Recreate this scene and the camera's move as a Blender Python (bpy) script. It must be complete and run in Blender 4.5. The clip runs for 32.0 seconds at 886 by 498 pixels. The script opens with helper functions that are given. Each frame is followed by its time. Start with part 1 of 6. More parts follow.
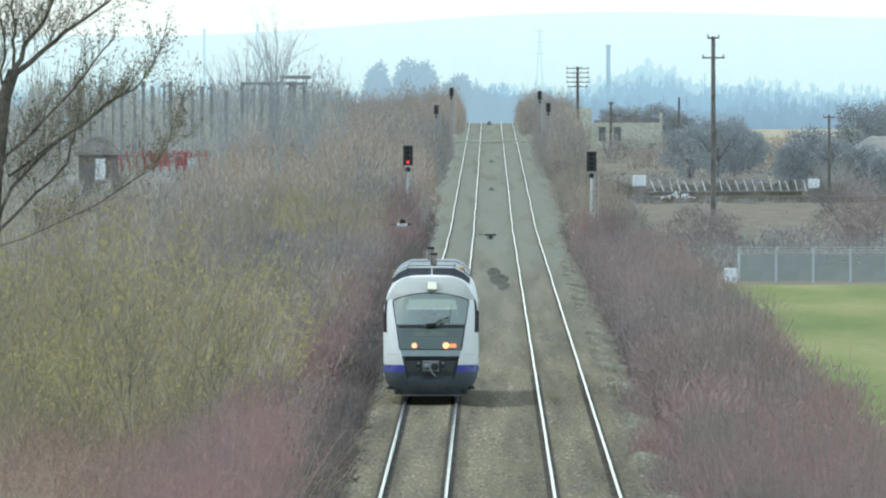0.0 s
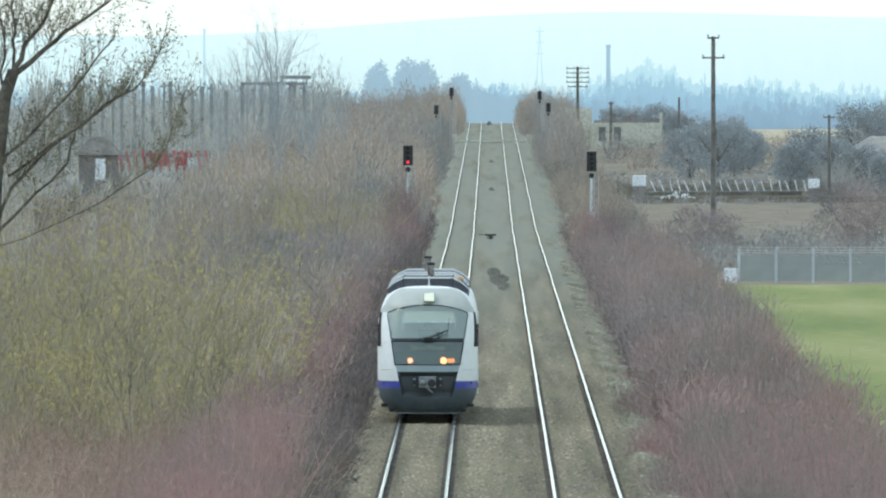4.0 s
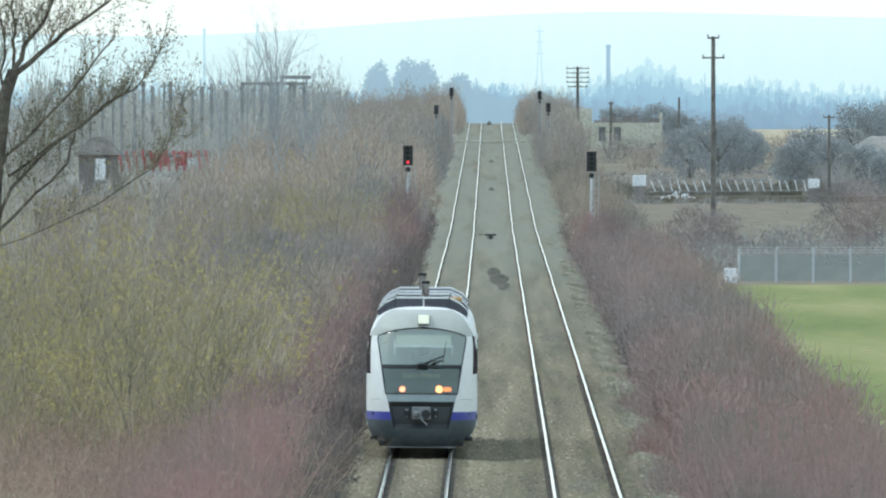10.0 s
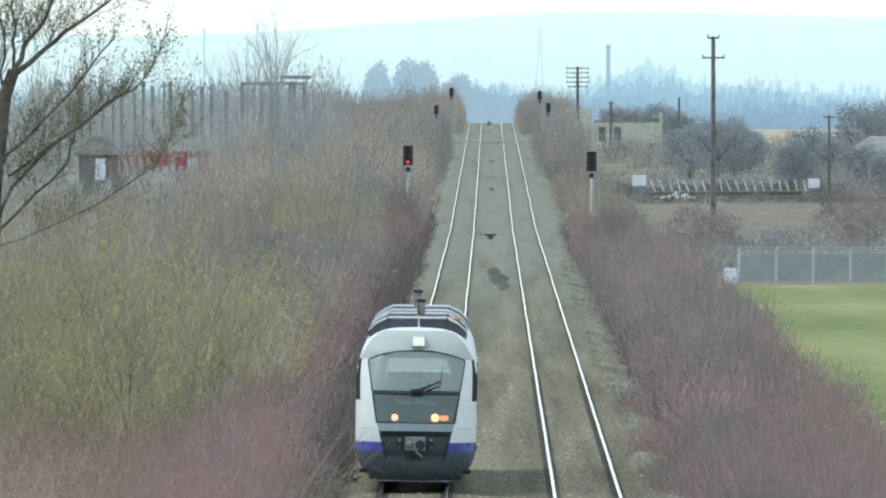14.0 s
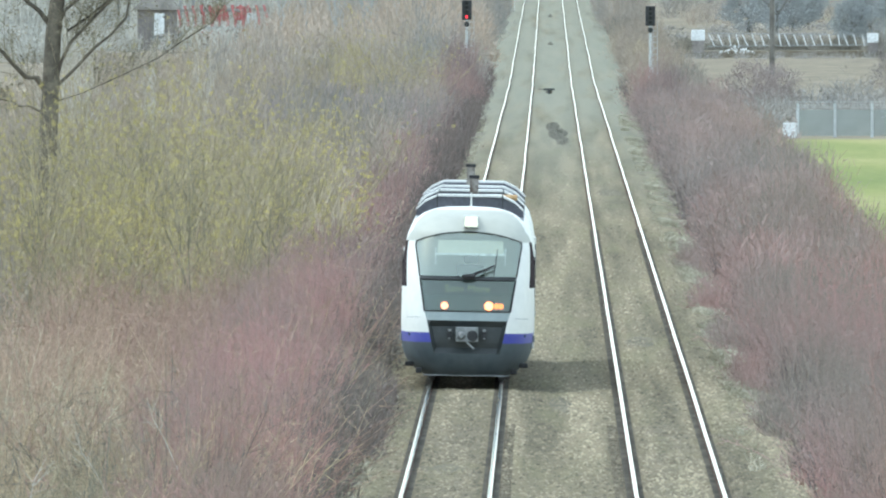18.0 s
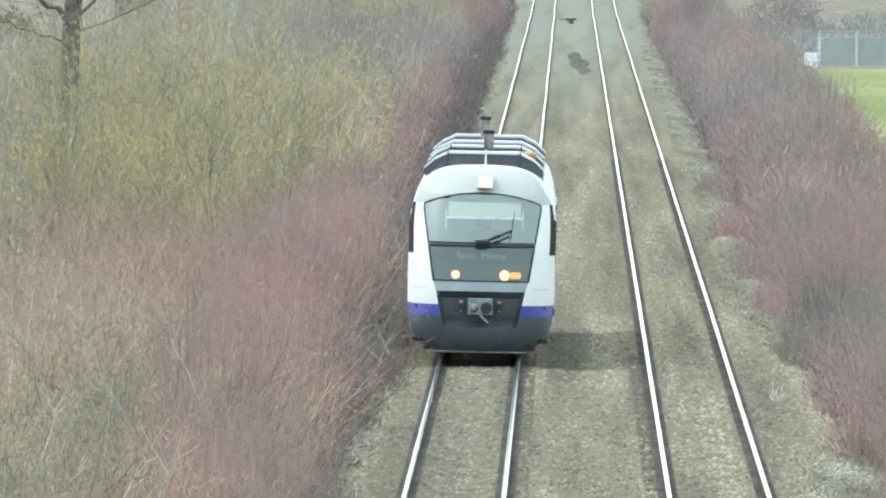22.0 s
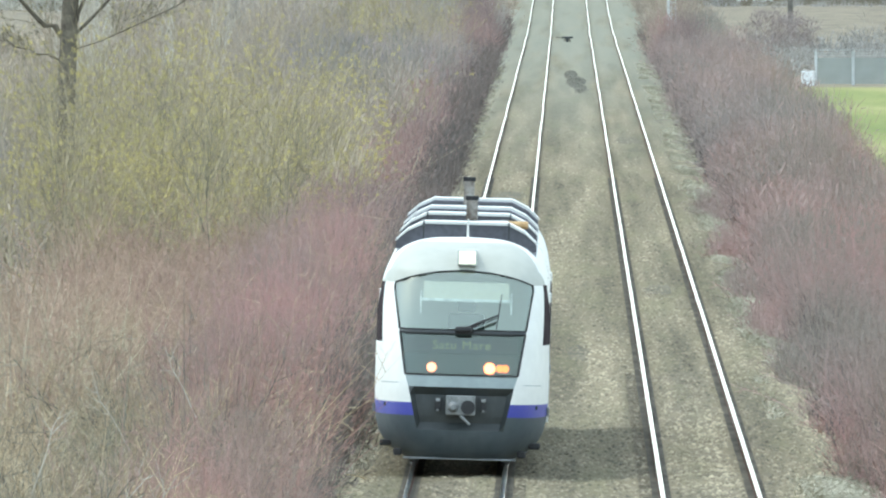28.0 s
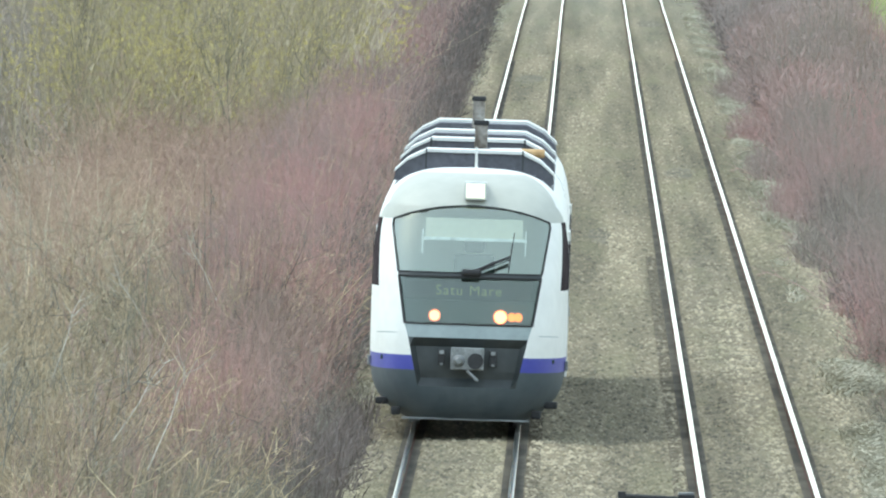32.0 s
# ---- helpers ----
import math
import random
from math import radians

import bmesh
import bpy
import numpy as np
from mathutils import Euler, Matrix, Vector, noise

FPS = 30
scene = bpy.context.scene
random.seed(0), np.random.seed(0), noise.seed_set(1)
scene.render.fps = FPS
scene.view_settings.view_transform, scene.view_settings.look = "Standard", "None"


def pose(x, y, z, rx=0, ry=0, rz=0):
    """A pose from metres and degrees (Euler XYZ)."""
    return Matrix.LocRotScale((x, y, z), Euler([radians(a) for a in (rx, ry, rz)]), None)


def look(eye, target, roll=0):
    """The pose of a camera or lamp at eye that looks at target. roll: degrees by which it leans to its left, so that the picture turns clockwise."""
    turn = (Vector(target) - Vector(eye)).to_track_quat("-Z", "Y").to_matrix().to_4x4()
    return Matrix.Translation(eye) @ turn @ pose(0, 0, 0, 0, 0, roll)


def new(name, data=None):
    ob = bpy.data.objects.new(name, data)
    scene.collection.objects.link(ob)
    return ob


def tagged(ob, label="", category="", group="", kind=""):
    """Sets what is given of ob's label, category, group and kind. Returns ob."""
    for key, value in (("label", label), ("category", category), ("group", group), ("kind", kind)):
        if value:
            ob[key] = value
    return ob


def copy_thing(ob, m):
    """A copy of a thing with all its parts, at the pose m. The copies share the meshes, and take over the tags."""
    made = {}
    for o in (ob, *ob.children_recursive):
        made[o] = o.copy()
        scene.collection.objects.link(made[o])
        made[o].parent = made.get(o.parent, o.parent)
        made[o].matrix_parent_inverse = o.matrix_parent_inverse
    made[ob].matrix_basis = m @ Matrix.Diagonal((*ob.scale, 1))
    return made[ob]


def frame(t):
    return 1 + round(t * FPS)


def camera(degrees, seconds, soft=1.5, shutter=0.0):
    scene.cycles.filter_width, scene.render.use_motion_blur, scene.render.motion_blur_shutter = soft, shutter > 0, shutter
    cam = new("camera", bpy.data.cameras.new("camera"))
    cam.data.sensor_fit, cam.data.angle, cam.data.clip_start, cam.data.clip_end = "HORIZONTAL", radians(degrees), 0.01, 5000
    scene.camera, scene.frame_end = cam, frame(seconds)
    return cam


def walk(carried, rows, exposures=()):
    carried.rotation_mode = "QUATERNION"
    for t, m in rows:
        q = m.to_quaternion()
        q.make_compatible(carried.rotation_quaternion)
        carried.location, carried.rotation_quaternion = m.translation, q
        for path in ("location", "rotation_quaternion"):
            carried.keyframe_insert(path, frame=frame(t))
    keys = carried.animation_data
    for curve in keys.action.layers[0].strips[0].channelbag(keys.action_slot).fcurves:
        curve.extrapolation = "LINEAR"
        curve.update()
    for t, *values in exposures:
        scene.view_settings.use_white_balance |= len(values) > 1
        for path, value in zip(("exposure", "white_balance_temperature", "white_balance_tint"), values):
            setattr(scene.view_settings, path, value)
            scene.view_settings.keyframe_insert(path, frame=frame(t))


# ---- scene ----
# One straight double track runs along +y from under the camera; z = 0 is the top of the near rails.
EYE_Z = 9.496
PATH = [
    (0, 0.1021, -0.3674), (15.5, 0.1021, -0.3674), (16, 0.1193, -0.3865), (16.5, 0.1231, -0.4275), (17, 0.1288, -0.4780),
    (17.5, 0.1880, -0.5887), (18, 0.2318, -0.6880), (18.5, 0.2328, -0.7251), (19, 0.2547, -0.8634), (19.5, 0.2891, -1.0179),
    (20, 0.2834, -0.9892), (20.5, 0.2928, -0.9302), (21, 0.2852, -0.8959), (21.5, 0.2814, -0.8624), (22, 0.2795, -0.8425),
    (22.5, 0.2776, -0.8309), (23, 0.2738, -0.8205), (23.5, 0.2738, -0.8158), (24, 0.2738, -0.8119), (24.5, 0.2738, -0.8100),
    (25, 0.2728, -0.8062), (25.5, 0.2738, -0.8061), (27.5, 0.2719, -0.8024), (28, 0.2719, -0.8024), (28.5, 0.2719, -0.8024),
    (29, 0.2719, -0.8024), (29.5, 0.2623, -0.8129), (30, 0.2795, -0.8500), (30.5, 0.2910, -0.9131), (31, 0.3139, -1.0197),
    (31.5, 0.3176, -1.0465), (32, 0.3176, -1.0598),
]
cam = camera(1.953, 32.0, 2.15)
walk(cam, [(t, pose(0, 0, EYE_Z, 90 + p, 0, w)) for t, w, p in PATH], [(0, *(0.285, 6060, 0.9)), (16.0, *(0.285, 6060, 0.9)), (17.0, *(0.63, 6190, 0.1)), (18.0, *(0.86, 6170, 0.6)), (19.0, *(0.95, 6270, 0.6)), (28.5, *(0.95, 6290, 0.6)), (32, *(0.86, 6330, 0.2))])

# ---- light ----
SUN_DIR = Vector((-0.56, 0.22, 1.0)).normalized()
world = bpy.data.worlds.new("sky")
scene.world = world
world.use_nodes = True
wn = world.node_tree.nodes
sky = wn.new("ShaderNodeTexSky")
sky.sky_type, sky.sun_disc = "NISHITA", False
sky.sun_elevation = math.asin(SUN_DIR.z)
sky.sun_rotation = math.atan2(SUN_DIR.x, SUN_DIR.y)
sky.dust_density, sky.air_density = 1.0, 1.0
world.node_tree.links.new(sky.outputs[0], wn["Background"].inputs[0])
wn["Background"].inputs[1].default_value = 0.10
# thin bright haze over the whole sky
veil, both = wn.new("ShaderNodeBackground"), wn.new("ShaderNodeAddShader")
veil.inputs[0].default_value, veil.inputs[1].default_value = (0.90, 0.97, 1.0, 1), 0.61
world.node_tree.links.new(wn["Background"].outputs[0], both.inputs[0])
world.node_tree.links.new(veil.outputs[0], both.inputs[1])
world.node_tree.links.new(both.outputs[0], wn["World Output"].inputs[0])
sun = new("sun", bpy.data.lights.new("sun", "SUN"))
sun.data.energy, sun.data.angle, sun.data.color = 0.85, radians(14.0), (1.0, 0.95, 0.87)
sun.matrix_world = look(SUN_DIR * 50, (0, 0, 0))


# ---- materials ----
def material(name, a, b, scale=4.0, rough=0.8, metal=0.0, bump=0.0, fine=40.0, spread=0.0, by="", c=None, detail=5.0, grainy=0.55, each=0.0, along=1.0):
    """A noise-mixed surface: colours a and b at a coarse scale, grain at a fine one, and, with by, a random shift of tone for each object or island."""
    m = bpy.data.materials.new(name)
    m.use_nodes = True
    n, link = m.node_tree.nodes, m.node_tree.links.new
    bsdf = n["Principled BSDF"]
    bsdf.inputs["Roughness"].default_value, bsdf.inputs["Metallic"].default_value = rough, metal
    if rough >= 0.8 and by != "island":
        bsdf.inputs["Specular IOR Level"].default_value = 0.12
    geo = n.new("ShaderNodeNewGeometry") if by != "object_space" else n.new("ShaderNodeTexCoord")
    place = geo.outputs["Position"] if by != "object_space" else geo.outputs["Object"]
    coarse, grain = n.new("ShaderNodeTexNoise"), n.new("ShaderNodeTexNoise")
    for tex, s in ((coarse, scale), (grain, fine)):
        tex.inputs["Scale"].default_value, tex.inputs["Detail"].default_value = s, detail
        if along != 1.0 and tex is coarse:
            squeeze = n.new("ShaderNodeVectorMath")
            squeeze.operation, squeeze.inputs[1].default_value = "MULTIPLY", (1, along, 1)
            link(place, squeeze.inputs[0])
            link(squeeze.outputs[0], tex.inputs["Vector"])
        else:
            link(place, tex.inputs["Vector"])
    ramp = n.new("ShaderNodeValToRGB")
    ramp.color_ramp.elements[0].position, ramp.color_ramp.elements[1].position = 0.36, 0.64
    ramp.color_ramp.elements[0].color, ramp.color_ramp.elements[1].color = (*a, 1), (*b, 1)
    if c:
        e = ramp.color_ramp.elements.new(0.5)
        e.color = (*c, 1)
    link(coarse.outputs["Fac"], ramp.inputs["Fac"])
    mix = n.new("ShaderNodeMix")
    mix.data_type, mix.blend_type = "RGBA", "MULTIPLY"
    mix.inputs["Factor"].default_value = grainy
    g = n.new("ShaderNodeValToRGB")
    g.color_ramp.elements[0].position, g.color_ramp.elements[1].position = 0.3, 0.62
    g.color_ramp.elements[0].color, g.color_ramp.elements[1].color = (0.5, 0.5, 0.5, 1), (1.15, 1.15, 1.15, 1)
    link(grain.outputs["Fac"], g.inputs["Fac"])
    link(ramp.outputs["Color"], mix.inputs["A"])
    link(g.outputs["Color"], mix.inputs["B"])
    out = mix.outputs["Result"]
    if by in ("object", "island") and spread:
        tone = n.new("ShaderNodeHueSaturation")
        mul = n.new("ShaderNodeMapRange")
        mul.inputs["To Min"].default_value, mul.inputs["To Max"].default_value = 1 - spread, 1 + spread
        rnd = n.new("ShaderNodeObjectInfo").outputs["Random"] if by == "object" else geo.outputs["Random Per Island"]
        link(rnd, mul.inputs["Value"])
        link(mul.outputs["Result"], tone.inputs["Value"])
        link(out, tone.inputs["Color"])
        out = tone.outputs["Color"]
    if each:
        own, span = n.new("ShaderNodeHueSaturation"), n.new("ShaderNodeMapRange")
        span.inputs["To Min"].default_value, span.inputs["To Max"].default_value = 1 - each, 1 + each
        link(n.new("ShaderNodeObjectInfo").outputs["Random"], span.inputs["Value"])
        link(span.outputs["Result"], own.inputs["Value"])
        link(out, own.inputs["Color"])
        out = own.outputs["Color"]
    link(out, bsdf.inputs["Base Color"])
    if bump:
        bp = n.new("ShaderNodeBump")
        bp.inputs["Strength"].default_value, bp.inputs["Distance"].default_value = bump, 0.02
        link(grain.outputs["Fac"], bp.inputs["Height"])
        link(bp.outputs["Normal"], bsdf.inputs["Normal"])
    return m


def blotched(m, color, scale, amount, stretch=(1, 1, 1), lo=0.45, hi=0.65, along_y=None):
    """Lay patches of a second colour over a surface; with along_y they set in between two distances down the line."""
    n, link = m.node_tree.nodes, m.node_tree.links.new
    plug = n["Principled BSDF"].inputs["Base Color"]
    under = plug.links[0].from_socket
    geo, sq, noi, span, mix = (n.new("ShaderNode" + k) for k in ("NewGeometry", "VectorMath", "TexNoise", "MapRange", "Mix"))
    sq.operation, sq.inputs[1].default_value = "MULTIPLY", stretch
    noi.inputs["Scale"].default_value, noi.inputs["Detail"].default_value = scale, 4.0
    span.inputs["From Min"].default_value, span.inputs["From Max"].default_value, span.inputs["To Max"].default_value = lo, hi, amount
    link(geo.outputs["Position"], sq.inputs[0])
    link(sq.outputs[0], noi.inputs["Vector"])
    link(noi.outputs["Fac"], span.inputs["Value"])
    fac = span.outputs["Result"]
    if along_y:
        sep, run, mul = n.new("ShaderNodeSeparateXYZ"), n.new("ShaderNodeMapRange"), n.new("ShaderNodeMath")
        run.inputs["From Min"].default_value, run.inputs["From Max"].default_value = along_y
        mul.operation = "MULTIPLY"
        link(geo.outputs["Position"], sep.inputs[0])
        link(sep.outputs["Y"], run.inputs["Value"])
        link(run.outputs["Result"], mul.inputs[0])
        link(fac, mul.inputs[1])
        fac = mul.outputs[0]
    mix.data_type = "RGBA"
    mix.inputs["B"].default_value = (*color, 1)
    link(fac, mix.inputs["Factor"])
    link(under, mix.inputs["A"])
    link(mix.outputs["Result"], plug)


def open_mesh(name, color, cover):
    """Fine wire mesh seen from afar: the given share of it wire, the rest open."""
    m = bpy.data.materials.new(name)
    m.use_nodes = True
    n, link = m.node_tree.nodes, m.node_tree.links.new
    bsdf, clear, mix, noi, span = n["Principled BSDF"], n.new("ShaderNodeBsdfTransparent"), n.new("ShaderNodeMixShader"), n.new("ShaderNodeTexNoise"), n.new("ShaderNodeMapRange")
    bsdf.inputs["Base Color"].default_value, bsdf.inputs["Roughness"].default_value = (*color, 1), 0.7
    noi.inputs["Scale"].default_value, noi.inputs["Detail"].default_value = 1.2, 4.0
    span.inputs["To Min"].default_value, span.inputs["To Max"].default_value = cover - 0.2, cover + 0.2
    link(noi.outputs["Fac"], span.inputs["Value"])
    link(span.outputs["Result"], mix.inputs["Fac"])
    link(clear.outputs[0], mix.inputs[1])
    link(bsdf.outputs[0], mix.inputs[2])
    link(mix.outputs[0], n["Material Output"].inputs[0])
    return m


def glow(name, color, strength):
    m = bpy.data.materials.new(name)
    m.use_nodes = True
    b = m.node_tree.nodes["Principled BSDF"]
    b.inputs["Base Color"].default_value = (*[min(1, v) for v in color], 1)
    b.inputs["Emission Color"].default_value = (*color, 1)
    b.inputs["Emission Strength"].default_value = strength
    return m


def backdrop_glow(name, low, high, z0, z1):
    """Far distance as plain emission: haze baked into the glow, paler with height."""
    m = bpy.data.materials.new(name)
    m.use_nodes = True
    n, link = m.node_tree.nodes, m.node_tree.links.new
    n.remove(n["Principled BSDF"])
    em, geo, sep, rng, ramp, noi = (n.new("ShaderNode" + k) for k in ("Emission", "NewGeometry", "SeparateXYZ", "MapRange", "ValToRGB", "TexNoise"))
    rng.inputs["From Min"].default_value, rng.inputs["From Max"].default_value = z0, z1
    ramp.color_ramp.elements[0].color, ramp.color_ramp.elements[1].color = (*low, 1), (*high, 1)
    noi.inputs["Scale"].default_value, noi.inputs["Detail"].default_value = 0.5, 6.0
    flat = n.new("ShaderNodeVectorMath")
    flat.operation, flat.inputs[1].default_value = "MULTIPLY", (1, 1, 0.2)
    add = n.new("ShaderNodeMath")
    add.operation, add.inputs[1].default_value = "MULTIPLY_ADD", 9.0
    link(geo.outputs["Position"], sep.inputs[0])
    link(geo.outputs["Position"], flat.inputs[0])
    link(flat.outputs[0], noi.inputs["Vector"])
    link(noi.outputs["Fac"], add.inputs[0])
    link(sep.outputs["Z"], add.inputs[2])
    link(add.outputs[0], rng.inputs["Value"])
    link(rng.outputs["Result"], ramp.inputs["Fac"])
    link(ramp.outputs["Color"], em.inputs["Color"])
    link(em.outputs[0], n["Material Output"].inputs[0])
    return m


def pane(name, tint, gloss=0.25, rough=0.03):
    """Tinted glass: part clear, part mirror, more of it at a slant."""
    m = bpy.data.materials.new(name)
    m.use_nodes = True
    n, link = m.node_tree.nodes, m.node_tree.links.new
    n.remove(n["Principled BSDF"])
    tr, gl, mx, lw, ad = (n.new("ShaderNode" + k) for k in ("BsdfTransparent", "BsdfGlossy", "MixShader", "LayerWeight", "Math"))
    tr.inputs["Color"].default_value = (*tint, 1)
    gl.inputs["Roughness"].default_value = rough
    gl.inputs["Color"].default_value = (0.82, 0.905, 0.81, 1)
    lw.inputs["Blend"].default_value = 0.25
    ad.operation, ad.inputs[1].default_value, ad.use_clamp = "ADD", gloss, True
    link(lw.outputs["Fresnel"], ad.inputs[0])
    link(ad.outputs[0], mx.inputs["Fac"])
    link(tr.outputs[0], mx.inputs[1])
    link(gl.outputs[0], mx.inputs[2])
    link(mx.outputs[0], n["Material Output"].inputs[0])
    return m


M_EARTH = material("dry_grass_earth", (0.165, 0.14, 0.105), (0.28, 0.24, 0.175), 0.35, 0.95, bump=0.4, fine=9)
M_GRASS = material("green_field_grass", (0.175, 0.205, 0.065), (0.32, 0.305, 0.13), 0.14, 0.9, bump=0.4, fine=2.0, c=(0.235, 0.253, 0.088), along=0.06)
M_STUBBLE = material("stubble_field", (0.42, 0.36, 0.24), (0.52, 0.46, 0.33), 0.03, 0.9, fine=1.0)
M_BALLAST = material("fouled_ballast", (0.135, 0.117, 0.077), (0.252, 0.213, 0.142), 1.3, 0.95, bump=0.8, fine=28, c=(0.195, 0.166, 0.11), along=0.008)
M_STONE = material("ballast_stone", (0.165, 0.143, 0.096), (0.325, 0.28, 0.192), 1.3, 0.9, fine=30, spread=0.52, by="island", c=(0.226, 0.195, 0.133), along=0.008)
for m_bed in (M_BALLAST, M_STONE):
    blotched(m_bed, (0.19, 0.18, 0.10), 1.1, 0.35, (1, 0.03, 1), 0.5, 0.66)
    # farther down the line the bed turns grey: haze put into its colour
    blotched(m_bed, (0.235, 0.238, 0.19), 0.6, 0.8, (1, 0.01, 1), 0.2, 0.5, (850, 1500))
M_RAIL = material("polished_rail_head", (0.88, 0.86, 0.80), (0.97, 0.95, 0.90), 2.0, 0.11, 1.0, fine=18, grainy=0.1)
M_DEADSTEM = material("pale_dead_stems", (0.36, 0.32, 0.22), (0.62, 0.55, 0.40), 0.5, 0.9, fine=8, spread=0.3, by="island", along=0.1)
M_STRAW = material("dry_straw_grass", (0.36, 0.335, 0.25), (0.54, 0.50, 0.39), 0.5, 0.9, fine=8, spread=0.25, by="island", along=0.1)
M_RUST = material("rusty_rail_side", (0.045, 0.026, 0.02), (0.10, 0.05, 0.036), 3.0, 0.85, fine=30)
M_SLEEPER = material("weathered_sleeper", (0.15, 0.13, 0.095), (0.24, 0.205, 0.15), 2.0, 0.9, fine=30)
M_RED = material("red_brown_twigs", (0.295, 0.25, 0.215), (0.47, 0.272, 0.248), 0.25, 0.85, fine=8, spread=0.12, by="island", c=(0.38, 0.272, 0.245), along=0.05)
M_TAN = material("dry_tan_twigs", (0.285, 0.235, 0.175), (0.50, 0.385, 0.27), 0.25, 0.85, fine=8, spread=0.28, by="island", c=(0.40, 0.265, 0.21), along=0.05)
M_GREY = material("grey_brown_twigs", (0.265, 0.248, 0.215), (0.50, 0.415, 0.30), 0.13, 0.85, fine=5, spread=0.15, by="island", c=(0.375, 0.312, 0.255), along=0.03)
# russet twigs of the far belts, paled and greyed to imitate haze
M_HAZYRUSSET = material("russet_twigs", (0.33, 0.312, 0.285), (0.50, 0.40, 0.315), 0.12, 0.85, fine=3, spread=0.10, by="island", c=(0.42, 0.365, 0.31), along=0.03)
M_WILLOW = material("willow_twigs", (0.29, 0.25, 0.168), (0.41, 0.345, 0.222), 0.3, 0.8, fine=6, spread=0.3, by="island")
M_BUD = material("yellow_green_buds", (0.42, 0.37, 0.15), (0.62, 0.52, 0.20), 0.4, 0.85, fine=6, spread=0.2, by="island", c=(0.52, 0.44, 0.175), along=0.05)
M_BARK = material("dark_bark", (0.10, 0.088, 0.072), (0.19, 0.166, 0.13), 2.5, 0.9, bump=0.6, fine=14)
M_REDNEAR = material("red_shrub_bark", (0.27, 0.225, 0.185), (0.46, 0.265, 0.228), 0.28, 0.85, fine=8, spread=0.22, by="island", c=(0.37, 0.255, 0.218), each=0.22, along=0.08)
M_TANNEAR = material("tan_shrub_bark", (0.26, 0.24, 0.165), (0.60, 0.49, 0.31), 0.28, 0.85, fine=8, spread=0.42, by="island", c=(0.42, 0.325, 0.215), each=0.30, along=0.08)
# dark grey shrubs, darkened further for shade at the thicket's foot
M_GREYNEAR = material("grey_shrub_bark", (0.175, 0.165, 0.135), (0.29, 0.265, 0.21), 0.35, 0.85, fine=8, spread=0.5, by="island", each=0.2)
# crowns of far trees, lifted to a pale grey that imitates haze
M_HAZYCROWN = material("hazy_grey_crown", (0.36, 0.38, 0.38), (0.43, 0.45, 0.45), 0.2, 0.9, fine=3, spread=0.04, by="island")
M_PALEWOOD = material("bleached_dead_wood", (0.46, 0.42, 0.35), (0.60, 0.56, 0.48), 2.0, 0.8, fine=15)
M_OLIVEBARK = material("olive_brown_twigs", (0.185, 0.165, 0.115), (0.29, 0.255, 0.165), 1.0, 0.85, fine=8, spread=0.4, by="island")
# lightened wood for the far yard and copse, haze in the base colour
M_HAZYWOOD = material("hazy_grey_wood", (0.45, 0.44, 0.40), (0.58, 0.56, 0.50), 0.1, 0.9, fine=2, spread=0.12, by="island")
M_BROWNWOOD = material("warm_brown_twigs", (0.37, 0.30, 0.225), (0.52, 0.40, 0.27), 0.12, 0.9, fine=3, spread=0.1, by="island", along=0.05)
M_DUSKY = material("dusky_violet_twigs", (0.275, 0.25, 0.24), (0.40, 0.325, 0.30), 0.2, 0.9, fine=4, spread=0.1, by="island", along=0.05)
M_MAROON = material("maroon_twigs", (0.255, 0.20, 0.19), (0.40, 0.255, 0.228), 0.25, 0.88, fine=6, spread=0.12, by="island", c=(0.33, 0.235, 0.215), along=0.05)
M_DUSKRED = material("dusky_red_twigs", (0.30, 0.262, 0.24), (0.44, 0.31, 0.278), 0.2, 0.9, fine=5, spread=0.1, by="island", c=(0.36, 0.278, 0.255), along=0.05)
# dark low bushes; the thicket's shaded side is also painted into this colour
M_EDGE = material("dark_shaded_edge_twigs", (0.135, 0.118, 0.108), (0.225, 0.178, 0.158), 0.3, 0.9, fine=6, spread=0.3, by="island", along=0.06)
# scrub twigs made paler and greyer, the field's haze put into them
M_FIELDSCRUB = material("pale_field_scrub", (0.31, 0.305, 0.29), (0.44, 0.41, 0.37), 0.12, 0.9, fine=3, spread=0.05, by="island", c=(0.375, 0.355, 0.33), along=0.05)
# greyed metal and lifted black for distant signals: haze in the colours
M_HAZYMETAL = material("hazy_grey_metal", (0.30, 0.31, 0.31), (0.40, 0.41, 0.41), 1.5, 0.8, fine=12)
M_HAZYHEAD = material("hazy_signal_head", (0.055, 0.062, 0.07), (0.09, 0.098, 0.105), 3.0, 0.7, fine=18)
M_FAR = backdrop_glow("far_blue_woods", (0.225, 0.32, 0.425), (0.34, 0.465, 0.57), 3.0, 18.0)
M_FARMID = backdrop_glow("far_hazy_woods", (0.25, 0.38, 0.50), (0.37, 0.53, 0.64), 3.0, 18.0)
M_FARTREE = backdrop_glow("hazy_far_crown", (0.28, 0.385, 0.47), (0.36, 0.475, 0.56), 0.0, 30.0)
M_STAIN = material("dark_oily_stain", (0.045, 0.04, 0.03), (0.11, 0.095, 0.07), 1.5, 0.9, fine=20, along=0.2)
# cab front above the windscreen, greyer than the white shell
M_FOREHEAD = material("grey_cab_forehead", (0.41, 0.42, 0.375), (0.45, 0.46, 0.415), 0.8, 0.55, fine=5, by="object_space", grainy=0.1)
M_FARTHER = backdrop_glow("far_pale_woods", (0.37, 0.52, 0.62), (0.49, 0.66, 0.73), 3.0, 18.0)
